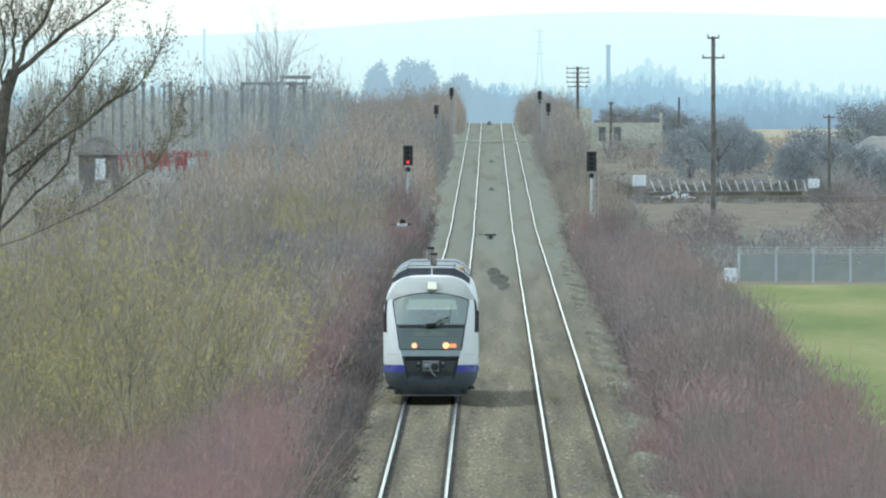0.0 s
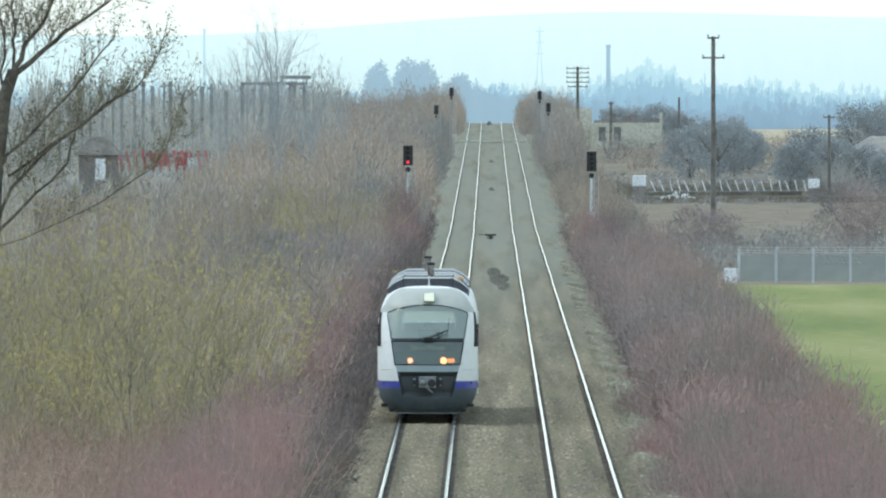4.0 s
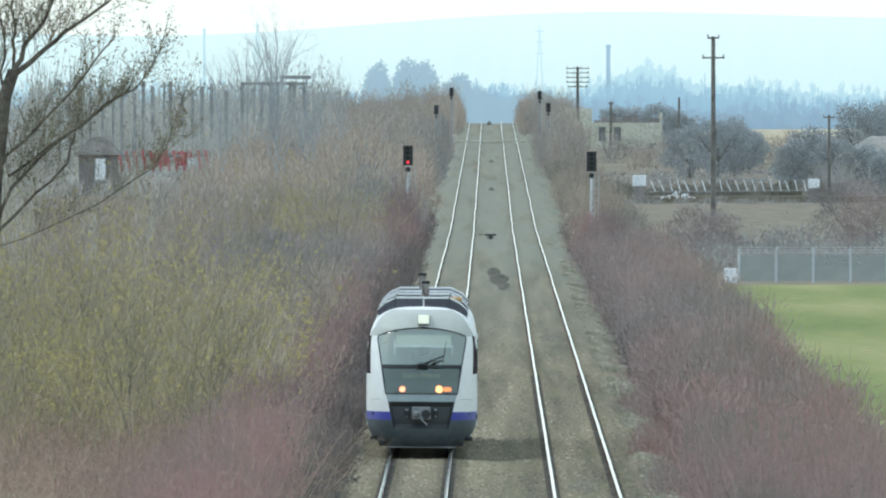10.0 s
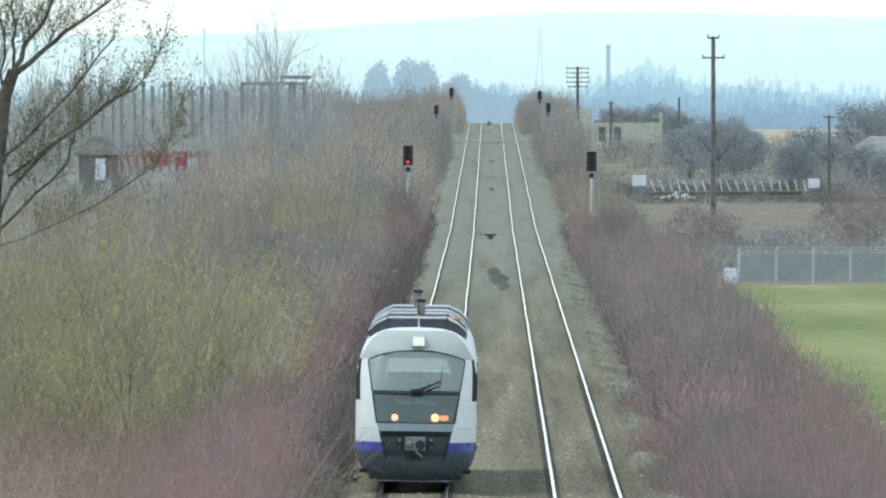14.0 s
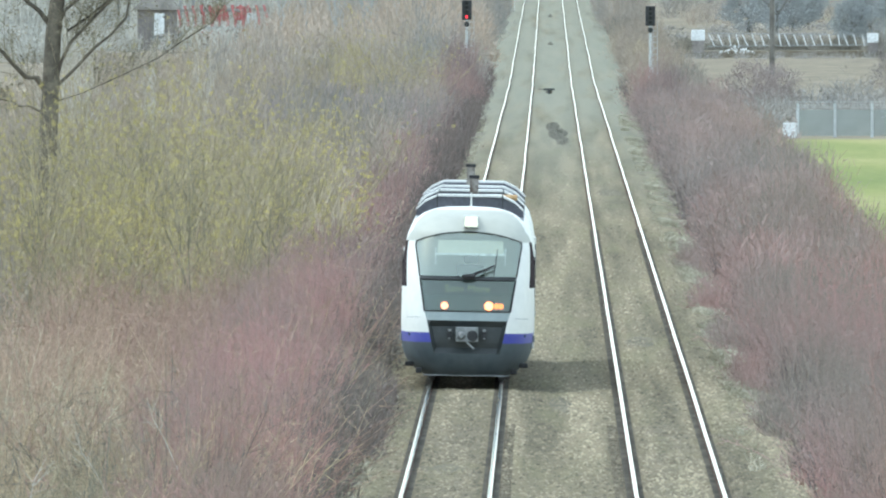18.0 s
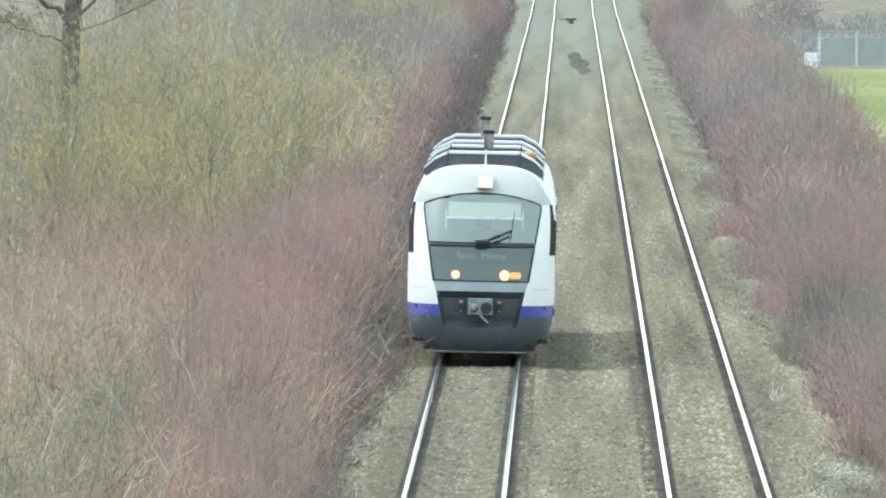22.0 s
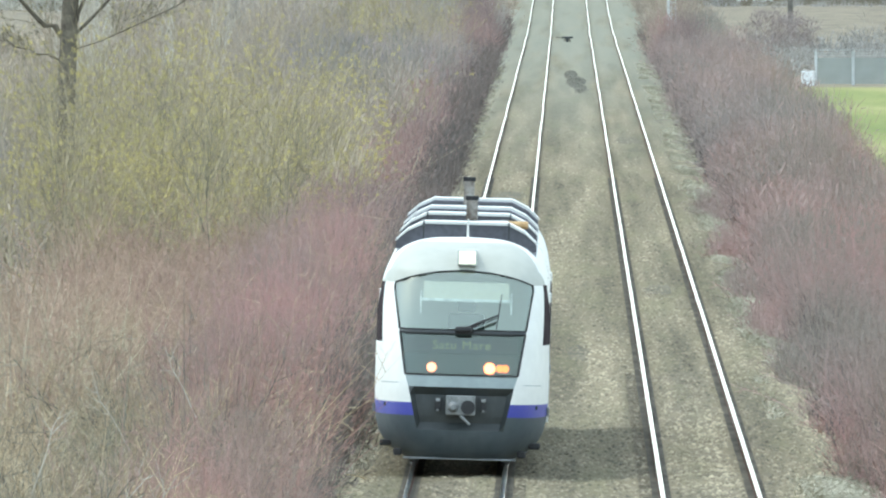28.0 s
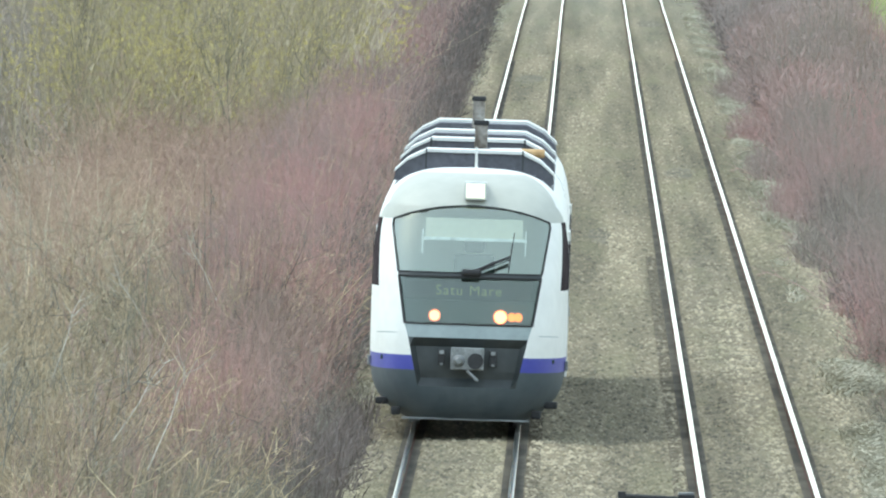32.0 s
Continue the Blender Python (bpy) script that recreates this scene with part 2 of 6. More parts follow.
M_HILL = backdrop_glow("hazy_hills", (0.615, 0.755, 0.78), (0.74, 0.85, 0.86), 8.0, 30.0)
M_WHITE = material("white_train_paint", (0.715, 0.715, 0.68), (0.745, 0.745, 0.71), 0.8, 0.5, fine=5, by="object_space", grainy=0.10)
M_BLUE = material("blue_train_band", (0.045, 0.052, 0.31), (0.065, 0.07, 0.37), 1.5, 0.45, fine=8, by="object_space", grainy=0.12)
M_SKIRT = material("dark_grey_skirt", (0.062, 0.08, 0.09), (0.092, 0.11, 0.118), 1.2, 0.6, fine=9, by="object_space", grainy=0.2)
M_BLACK = material("black_mask", (0.032, 0.038, 0.039), (0.052, 0.058, 0.058), 2.0, 0.5, fine=12, by="object_space", grainy=0.2)
M_GREYBAND = material("grey_bumper_band", (0.27, 0.32, 0.32), (0.32, 0.37, 0.37), 1.5, 0.55, fine=9, by="object_space", grainy=0.15)
M_ROOFGREY = material("grey_roof", (0.09, 0.09, 0.105), (0.14, 0.14, 0.16), 1.0, 0.6, fine=10, by="object_space")
M_STEEL = material("grey_steel", (0.20, 0.21, 0.21), (0.30, 0.31, 0.31), 3.0, 0.5, 0.4, fine=20, by="object_space")
M_EXHAUST = material("sooty_exhaust", (0.15, 0.12, 0.095), (0.42, 0.39, 0.35), 4.0, 0.7, 0.2, fine=16, by="object_space")
M_RUBBER = material("black_rubber", (0.02, 0.02, 0.022), (0.035, 0.035, 0.037), 3.0, 0.7, fine=20, by="object_space")
M_CAB = material("cab_lining", (0.58, 0.62, 0.56), (0.63, 0.67, 0.61), 1.0, 0.8, fine=12, by="object_space", grainy=0.06)
M_DESK = material("dark_cab_desk", (0.06, 0.085, 0.078), (0.08, 0.105, 0.098), 1.5, 0.8, fine=12, by="object_space", grainy=0.06)
M_BLIND = material("pale_blind", (0.70, 0.66, 0.55), (0.75, 0.71, 0.60), 1.0, 0.8, fine=12, by="object_space", grainy=0.08)
M_LOWGLASS = pane("lower_front_glass", (0.66, 0.74, 0.70), 0.13, 0.04)
M_GLASS = pane("windscreen_glass", (0.86, 0.93, 0.88), 0.27, 0.03)
M_SIDEGLASS = material("dark_side_glass", (0.05, 0.042, 0.045), (0.07, 0.058, 0.06), 2.0, 0.06, fine=8, by="object_space")
M_SIDEGLASS.node_tree.nodes["Principled BSDF"].inputs["Specular IOR Level"].default_value = 0.0
M_HEADLIGHT = glow("lit_headlight", (1.0, 0.44, 0.14), 3.4)
M_DARKBED = material("darker_ballast", (0.115, 0.10, 0.072), (0.19, 0.168, 0.12), 1.5, 0.95, fine=20, along=0.2)
# orange emission for the lamp housings, a painted halo
M_LAMPHALO = glow("lamp_halo_ring", (1.0, 0.22, 0.07), 0.62)
M_MARKER = glow("orange_marker_light", (1.0, 0.30, 0.04), 1.2)
M_DIMLIGHT = glow("dim_headlight", (1.0, 0.42, 0.22), 2.2)
M_TOPLIGHT = glow("pale_top_light", (0.92, 0.92, 0.74), 0.35)
M_DISPLAY = glow("display_letters", (0.22, 0.25, 0.10), 0.03)
M_SIGRED = glow("red_signal_light", (1.0, 0.04, 0.06), 1.3)
M_SIGNAL = material("black_signal_head", (0.02, 0.022, 0.024), (0.04, 0.042, 0.045), 3.0, 0.6, fine=18)
M_LENS = material("dark_signal_lens", (0.015, 0.02, 0.02), (0.03, 0.035, 0.035), 6.0, 0.15, fine=20)
M_MAST = material("galvanised_mast", (0.52, 0.54, 0.53), (0.64, 0.66, 0.65), 1.5, 0.6, 0.2, fine=12)
M_POLE = material("grey_timber_pole", (0.15, 0.14, 0.125), (0.24, 0.225, 0.20), 1.2, 0.9, fine=10)
M_PLASTER = material("cream_plaster", (0.52, 0.50, 0.40), (0.64, 0.62, 0.52), 0.4, 0.9, fine=4, c=(0.58, 0.56, 0.46))
# window openings raised from black to grey, haze in their colour
M_WINDOW = material("hazy_window_void", (0.17, 0.18, 0.18), (0.23, 0.24, 0.24), 1.0, 0.4, fine=4)
M_ROOF = material("weathered_roof", (0.22, 0.20, 0.19), (0.32, 0.29, 0.27), 0.6, 0.9, fine=5)
M_PALEROOF = material("pale_sheet_roof", (0.25, 0.235, 0.21), (0.34, 0.32, 0.285), 0.5, 0.7, fine=4)
M_CONCRETE = material("pale_concrete", (0.42, 0.45, 0.45), (0.54, 0.57, 0.57), 0.8, 0.9, fine=6)
M_PANEL = open_mesh("wire_mesh_panel", (0.40, 0.43, 0.40), 0.55)
M_WHITEWASH = material("white_paint", (0.78, 0.80, 0.80), (0.86, 0.87, 0.87), 1.0, 0.7, fine=8)
M_REDPAINT = material("red_machine_paint", (0.32, 0.09, 0.085), (0.45, 0.15, 0.14), 0.8, 0.7, fine=6)
# yard posts and frames lightened so the colour carries the haze
M_HAZYFRAME = material("hazy_gantry_grey", (0.27, 0.275, 0.265), (0.40, 0.40, 0.38), 0.8, 0.85, fine=6)
M_BIRD = material("dark_feathers", (0.05, 0.05, 0.055), (0.10, 0.10, 0.11), 20, 0.7, fine=60)
M_BIRDWHITE = material("white_feathers", (0.70, 0.70, 0.70), (0.82, 0.82, 0.82), 20, 0.7, fine=60)

# ---- mesh helpers ----


def mesh_of(name, verts, faces, mat, smooth=False):
    """A mesh from arrays: verts (n, 3), faces (m, 3 or 4)."""
    me = bpy.data.meshes.new(name)
    verts, faces = np.asarray(verts, np.float32), np.asarray(faces, np.int32)
    k = faces.shape[1]
    me.vertices.add(len(verts))
    me.vertices.foreach_set("co", verts.ravel())
    me.loops.add(faces.size)
    me.loops.foreach_set("vertex_index", faces.ravel())
    me.polygons.add(len(faces))
    me.polygons.foreach_set("loop_start", np.arange(0, faces.size, k, dtype=np.int32))
    if smooth:
        me.polygons.foreach_set("use_smooth", np.ones(len(faces), bool))
    me.materials.append(mat)
    me.update()
    me.validate()
    return me


def part(name, bm, mat, parent=None, label="", smooth=False):
    me = bpy.data.meshes.new(name)
    bmesh.ops.recalc_face_normals(bm, faces=bm.faces)
    for f in bm.faces:
        f.smooth = smooth
    bm.to_mesh(me)
    bm.free()
    me.materials.append(mat)
    ob = new(name, me)
    ob.parent = parent
    if label:
        ob["label"] = label
    return ob


def box(bm, x0, x1, y0, y1, z0, z1, bevel=0.0):
    r = bmesh.ops.create_cube(bm, size=1.0, matrix=Matrix.Translation(((x0 + x1) / 2, (y0 + y1) / 2, (z0 + z1) / 2)) @ Matrix.Diagonal((x1 - x0, y1 - y0, z1 - z0, 1)))
    if bevel:
        edges = list({e for v in r["verts"] for e in v.link_edges})
        bmesh.ops.bevel(bm, geom=edges, offset=bevel, segments=2, affect="EDGES", profile=0.6)
    return bm


def boxed(*args, bevel=0.0):
    return box(bmesh.new(), *args, bevel=bevel)


def rod(bm, a, b, r0, r1=None, seg=10):
    """A tapered round bar from a to b."""
    a, b = Vector(a), Vector(b)
    d = b - a
    m = Matrix.Translation((a + b) / 2) @ d.to_track_quat("Z", "Y").to_matrix().to_4x4()
    bmesh.ops.create_cone(bm, cap_ends=True, segments=seg, radius1=r0, radius2=r0 if r1 is None else r1, depth=d.length, matrix=m)
    return bm


def rodded(a, b, r0, r1=None, seg=10):
    return rod(bmesh.new(), a, b, r0, r1, seg)


def prism(bm, outline, y0, y1):
    """Extrude an outline of (x, z) from y0 to y1."""
    front = [bm.verts.new((x, y0, z)) for x, z in outline]
    back = [bm.verts.new((x, y1, z)) for x, z in outline]
    bm.faces.new(front)
    bm.faces.new(back[::-1])
    for i in range(len(outline)):
        j = (i + 1) % len(outline)
        bm.faces.new((front[i], back[i], back[j], front[j]))
    return bm


def thing(name, m, label, category, group="", kind=""):
    ob = new(name)
    ob.matrix_basis = m
    return tagged(ob, label, category, group, kind)


def tubes(P, R, sides=3):
    """Thin tapered stems along the polylines P (n, k, 3) with the radii R (n, k)."""
    n, k, _ = P.shape
    d = P[:, -1] - P[:, 0]
    d = d / (np.linalg.norm(d, axis=1, keepdims=True) + 1e-9)
    a = np.cross(d, np.array([0.37, 0.81, 0.13]))
    a = a / (np.linalg.norm(a, axis=1, keepdims=True) + 1e-9)
    b = np.cross(d, a)
    ang = np.arange(sides) * 2 * np.pi / sides
    off = np.cos(ang)[None, :, None] * a[:, None] + np.sin(ang)[None, :, None] * b[:, None]
    V = P[:, :, None] + off[:, None] * R[:, :, None, None]
    i = np.arange(n)[:, None, None] * k * sides
    j = np.arange(k - 1)[None, :, None] * sides
    s = np.arange(sides if sides > 2 else 1)[None, None]
    s2 = (s + 1) % sides
    F = np.stack([i + j + s, i + j + s2, i + j + sides + s2, i + j + sides + s], -1)
    return V.reshape(-1, 3), F.reshape(-1, 4)


def joined(pieces):
    V, F, base = [], [], 0
    for v, f in pieces:
        V.append(v)
        F.append(f + base)
        base += len(v)
    return np.concatenate(V), np.concatenate(F)


def unit(v):
    return v / (np.linalg.norm(v, axis=-1, keepdims=True) + 1e-9)


def along_line(rng, p, d, L, bend, k):
    t = np.linspace(0, 1, k)
    return p[:, None] + d[:, None] * (L[:, None] * t)[:, :, None] + bend[:, None] * (L[:, None] * t**2)[:, :, None]


def shrub(rng, h, spread, n_main, n_side, r, lean=0.55, droop=0.1, n_fine=0, wild=0.5):
    """A many-stemmed bare bush of height h round the origin: arching stems, side branches and, with n_fine, fine twigs on those."""
    ang = rng.uniform(0, 2 * np.pi, n_main)
    rad = spread * 0.3 * np.sqrt(rng.uniform(0, 1, n_main))
    out = np.stack([np.cos(ang), np.sin(ang), np.zeros(n_main)], -1)
    p0 = out * rad[:, None]
    L = h * rng.uniform(0.55, 1.0, n_main) ** 0.8
    d = unit(np.array([0, 0, 1.0]) + out * rng.uniform(0.05, lean, n_main)[:, None] + rng.normal(0, 0.16, (n_main, 3)))
    bend = rng.normal(0, 0.16, (n_main, 3)) + out * droop
    P = along_line(rng, p0, d, L, bend, 4)
    R = r * rng.uniform(0.7, 1.5, n_main)[:, None] * np.array([1.5, 1.1, 0.75, 0.3])[None]
    who = np.repeat(np.arange(n_main), n_side)
    m = len(who)
    tt = rng.uniform(0.18, 0.97, m)
    q0 = p0[who] + d[who] * (L[who] * tt)[:, None] + bend[who] * (L[who] * tt**2)[:, None]
    d2 = unit(d[who] * 0.5 + rng.normal(0, wild, (m, 3)) + np.array([0, 0, 0.3]))
    L2 = h * rng.uniform(0.08, 0.34, m) * (1.15 - 0.5 * tt)
    if not n_fine:
        P2 = along_line(rng, q0, d2, L2, np.zeros((m, 3)), 2)
        R2 = r * rng.uniform(0.45, 0.9, m)[:, None] * np.array([1.0, 0.4])[None]
        return tubes(P, R), tubes(P2, R2, 2), np.concatenate([P2[:, 1], P2.mean(1)])
    bend2 = np.zeros((m, 3))
    P2 = along_line(rng, q0, d2, L2, bend2, 2)
    R2 = r * rng.uniform(0.45, 0.9, m)[:, None] * np.array([1.0, 0.35])[None]
    w3 = np.repeat(np.arange(m), n_fine)
    t3 = rng.uniform(0.15, 1.0, len(w3))
    f0 = q0[w3] + d2[w3] * (L2[w3] * t3)[:, None] + bend2[w3] * (L2[w3] * t3**2)[:, None]
    d3 = unit(d2[w3] * 0.5 + rng.normal(0, wild, (len(w3), 3)) + np.array([0, 0, 0.3]))
    P3 = along_line(rng, f0, d3, L2[w3] * rng.uniform(0.25, 0.6, len(w3)), np.zeros((len(w3), 3)), 2)
    R3 = r * 0.42 * np.ones(len(w3))[:, None] * np.array([1.0, 0.5])[None]
    return tubes(P, R), joined([tubes(P2, R2), tubes(P3, R3, 2)]), P3[:, 1]


def dome(rng, n, length, r, n_stem=5):
    """A rounded bare bush of unit size: a few stems, bundles of dense twigs inside, and a dome of short twigs, lumpy in outline."""
    u = unit(rng.normal(0, 1, (n, 3)))
    u[:, 2] = np.abs(u[:, 2])
    q = rng.uniform(0, 6.28, 3)
    lump = 1 + 0.2 * np.sin(u[:, 0] * 4 + q[0]) + 0.18 * np.sin(u[:, 1] * 5 + q[1]) + 0.12 * np.sin(u[:, 2] * 7 + q[2])
    c = u * (rng.uniform(0.1, 1, n) ** 0.45 * lump)[:, None] * np.array([0.5, 0.5, 0.85])
    e = c + unit(u * 0.7 + rng.normal(0, 0.5, (n, 3)) + np.array([0, 0, 0.45])) * (length * rng.uniform(0.5, 1.3, n))[:, None]
    w = r * rng.uniform(0.6, 1.3, n)
    a = np.arange(n_stem) * 2.4
    s0 = np.stack([np.cos(a) * 0.1, np.sin(a) * 0.1, np.zeros(n_stem)], -1)
    s1 = np.stack([np.cos(a) * 0.28, np.sin(a) * 0.28, np.full(n_stem, 0.7)], -1)
    k = n // 3
    v = unit(rng.normal(0, 1, (k, 3)))
    v[:, 2] = np.abs(v[:, 2])
    f0 = v * (rng.uniform(0.1, 0.8, k) ** 0.6)[:, None] * np.array([0.5, 0.5, 0.85])
    f1 = f0 + unit(v * 0.4 + rng.normal(0, 0.5, (k, 3)) + np.array([0, 0, 0.7])) * 0.12
    bundles = tubes(np.stack([f0, f1], 1), np.tile([r * 1.7, r * 1.0], (k, 1)), 2)
    return joined([bundles, tubes(np.stack([c, e], 1), np.stack([w, w * 0.35], 1), 2), tubes(np.stack([s0, s1], 1), np.tile([r * 3, r], (n_stem, 1)), 3)])


def buds(rng, tips, n, size):
    """Small leaf blades scattered round the twig ends."""
    c = tips[rng.integers(0, len(tips), n)] + rng.normal(0, size * 1.5, (n, 3))
    a = unit(rng.normal(0, 1, (n, 3))) * size * rng.uniform(0.6, 1.4, n)[:, None]
    b = unit(np.cross(a, rng.normal(0, 1, (n, 3)))) * size * 0.45
    V = np.stack([c - a, c + b, c + a, c - b], 1).reshape(-1, 3)
    return V, np.arange(4 * n).reshape(-1, 4)


def strewn(templates, places):
    """Copies of template pieces, joined: places are rows of x, y, z, turn, width, height, index."""
    out = []
    for x, y, z, a, w, h, i in places:
        V, F = templates[int(i)]
        ca, sa = math.cos(a), math.sin(a)
        W = np.stack([(V[:, 0] * ca - V[:, 1] * sa) * w + x, (V[:, 0] * sa + V[:, 1] * ca) * w + y, V[:, 2] * h + z], -1)
        out.append((W, F))
    return joined(out)


# ---- ground and track ----
LEFT_TRACK, RIGHT_TRACK, HALF_GAUGE = -1.75, 2.257, 0.7535


def rise(y):
    """Height of the rails: level, then a long easy climb to a crest, and down again behind it."""
    y = np.asarray(y, float)
    up = 0.0025 * np.clip(y - 1650, 0, None) * np.clip((y - 1500) / 400, 0, 1)
    return np.where(y < 3380, up, np.clip(4.325 - (y - 3380) * 0.004, 2.2, None))


def sheet(name, xs, ys, zfun, mat, label, cat):
    X, Y = np.meshgrid(np.asarray(xs, float), np.asarray(ys, float))
    Z = zfun(X, Y)
    V = np.stack([X, Y, Z], -1).reshape(-1, 3)
    r, c = len(ys), len(xs)
    i = (np.arange(r - 1)[:, None] * c + np.arange(c - 1)[None]).ravel()
    F = np.stack([i, i + 1, i + c + 1, i + c], -1)
    ob = new(name, mesh_of(name, V, F, mat, True))
    return tagged(ob, label, cat, kind="structure")


def ground_z(X, Y):
    dx = np.abs(X - 0.25)
    side = np.interp(dx, [0, 4.6, 6.6, 40], [-0.45, -0.5, -1.0, -1.0])
    return rise(Y) + side + 0.06 * np.sin(X * 1.7 + Y * 0.31) * (dx > 5)


GY = np.concatenate([np.arange(-400, 300, 50), np.arange(300, 5200, 10)])
GX = [-2600, -400, -60, -20, -12, -9, -7.5, -6.35, -5.3, -4.35, 0.25, 4.85, 5.8, 6.85, 8, 10, 14, 22, 60, 400, 2600]
sheet("ground", GX, GY, ground_z, M_EARTH, "brown earth with dry winter grass beside the railway", "ground")
BED_X = [-4.7, -4.25, -3.6, -3.1, -2.5, -1.75, -1.0, -0.5, 0.25, 1.0, 1.5, 2.257, 3.0, 3.6, 4.1, 4.75, 5.2]
BED_Z = [-0.52, -0.33, -0.18, -0.15, -0.145, -0.15, -0.145, -0.18, -0.22, -0.18, -0.145, -0.15, -0.145, -0.15, -0.18, -0.33, -0.52]
BY = np.concatenate([np.arange(-100, 330, 10), np.arange(330, 620, 1.0), np.arange(620, 3450, 6)])
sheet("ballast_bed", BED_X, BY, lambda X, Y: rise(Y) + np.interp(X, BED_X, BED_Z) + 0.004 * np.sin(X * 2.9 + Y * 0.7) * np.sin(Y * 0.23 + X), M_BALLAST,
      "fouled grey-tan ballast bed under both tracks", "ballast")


def rail(x, name, label):
    """One rail: web and foot rusty, the running head polished."""
    ys = np.concatenate([np.arange(-100, 900, 20), np.arange(900, 3430, 12)])
    rg = np.random.default_rng(int(abs(x) * 1000))
    wob = np.cumsum(rg.normal(0, 1, len(ys)))
    wob = wob - np.convolve(wob, np.ones(15) / 15, "same")
    amp = np.interp(ys, [0, 900, 2000, 3400], [0, 0.004, 0.022, 0.03])
    cx, cz = x + wob * amp * 0.6, rise(ys) + np.interp(ys, [0, 900, 3400], [0, 0, 0.006]) * wob
    foot = [(-0.075, -0.16), (0.075, -0.16), (0.075, -0.148), (0.012, -0.13), (0.012, -0.045), (0.034, -0.035), (0.034, -0.012), (-0.034, -0.012), (-0.034, -0.035), (-0.012, -0.045), (-0.012, -0.13), (-0.075, -0.148)]
    head = [(-0.0385, -0.014), (0.0385, -0.014), (0.038, -0.005), (0.031, 0.0), (-0.031, 0.0), (-0.038, -0.005)]
    root = tagged(new(name), label, "rail", "running rails", "structure")
    for pn, sec, mat in (("rail_web", foot, M_RUST), ("rail_head", head, M_RAIL)):
        s = np.array(sec)
        V = np.stack([cx[:, None] + s[None, :, 0], np.repeat(ys[:, None], len(s), 1), cz[:, None] + s[None, :, 1]], -1).reshape(-1, 3)
        k, n = len(s), len(ys)
        i = np.arange(n - 1)[:, None] * k
        j, j2 = np.arange(k)[None], (np.arange(k)[None] + 1) % k
        F = np.stack([i + j, i + j2, i + k + j2, i + k + j], -1).reshape(-1, 4)
        ob = new(pn, mesh_of(pn, V, F, mat))
        ob.parent = root


for tx in (LEFT_TRACK, RIGHT_TRACK):
    for sgn in (-1, 1):
        rail(tx + sgn * HALF_GAUGE, "rail", "worn steel rail with a bright polished head and rusty sides")
        tagged(sheet("rusty_ballast_strip", [tx + sgn * HALF_GAUGE + q for q in (-0.15, -0.08, 0, 0.08, 0.15)], np.concatenate([np.arange(-100, 320, 20), np.arange(320, 860, 8)]),
                     lambda X, Y: rise(Y) - 0.138 + 0.0 * X, M_STAIN, "rust-stained strip of ballast along the rail", "ballast"), group="stained strips")


# ---- the railcar ----
def interp(table, z):
    return float(np.interp(z, [a for a, b in table], [b for a, b in table]))


def rounded(table):
    """The same table with its corners rounded: monotone cubic through its rows."""
    z, v = np.array(table).T
    h, d = np.diff(z), np.diff(v) / np.diff(z)
    m = np.zeros(len(z))
    ok = d[:-1] * d[1:] > 0
    w1, w2 = 2 * h[1:] + h[:-1], h[1:] + 2 * h[:-1]
    m[1:-1][ok] = ((w1 + w2)[ok]) / (w1[ok] / d[:-1][ok] + w2[ok] / d[1:][ok])
    m[0], m[-1] = d[0], d[-1]
    out = []
    for i in range(len(h)):
        for s in (0, 0.2, 0.4, 0.6, 0.8):
            out.append((z[i] + h[i] * s, v[i] * (1 + 2 * s) * (1 - s) ** 2 + h[i] * m[i] * s * (1 - s) ** 2 + v[i + 1] * s * s * (3 - 2 * s) + h[i] * m[i + 1] * s * s * (s - 1)))
    return out + [(z[-1], v[-1])]


W_TAB = rounded([(0.14, 0.90), (0.24, 1.08), (0.45, 1.28), (0.62, 1.36), (0.85, 1.405), (1.3, 1.42), (2.0, 1.42), (2.5, 1.405), (3.0, 1.34), (3.25, 1.265), (3.42, 1.16), (3.56, 1.0), (3.66, 0.78), (3.72, 0.45), (3.735, 0.02)])
F_TAB = rounded([(0.14, 0.42), (0.3, 0.24), (0.6, 0.10), (0.9, 0.05), (1.3, 0.08), (1.55, 0.14), (2.2, 0.42), (3.0, 0.98), (3.2, 1.15), (3.4, 1.42), (3.56, 1.75), (3.66, 2.05), (3.72, 2.35), (3.735, 2.55)])
MASK_TAB = [(0.62, 0.70), (0.86, 0.76), (1.32, 0.86), (1.52, 0.92), (2.22, 1.03), (2.9, 1.135), (2.99, 1.12), (3.06, 0.95), (3.13, 0.70), (3.18, 0.42), (3.21, 0.03)]
CAB_LEN = 2.7


def cab_point(u, z):
    """A point of the cab's skin: u from -2 (flank) over -1 and 1 (edges of the dark mask) to 2 (other flank)."""
    w, f = interp(W_TAB, z), interp(F_TAB, z)
    m = interp(MASK_TAB, z) if 0.62 <= z <= 3.21 else (0.70 if z < 0.62 else 0.03)
    m = min(m, w * 0.93)
    k = abs(u)
    if k <= 1:
        x = m * k
    else:
        a = (k - 1) * math.pi / 2
        x = m + (w - m) * math.sin(a) ** 0.9
    q = min(1.0, x / w)
    y = f + (CAB_LEN - f) * (1 - (1 - q**5.0) ** 0.42)
    if k > 1.999:
        y = CAB_LEN
    return (math.copysign(x, u), y, z)


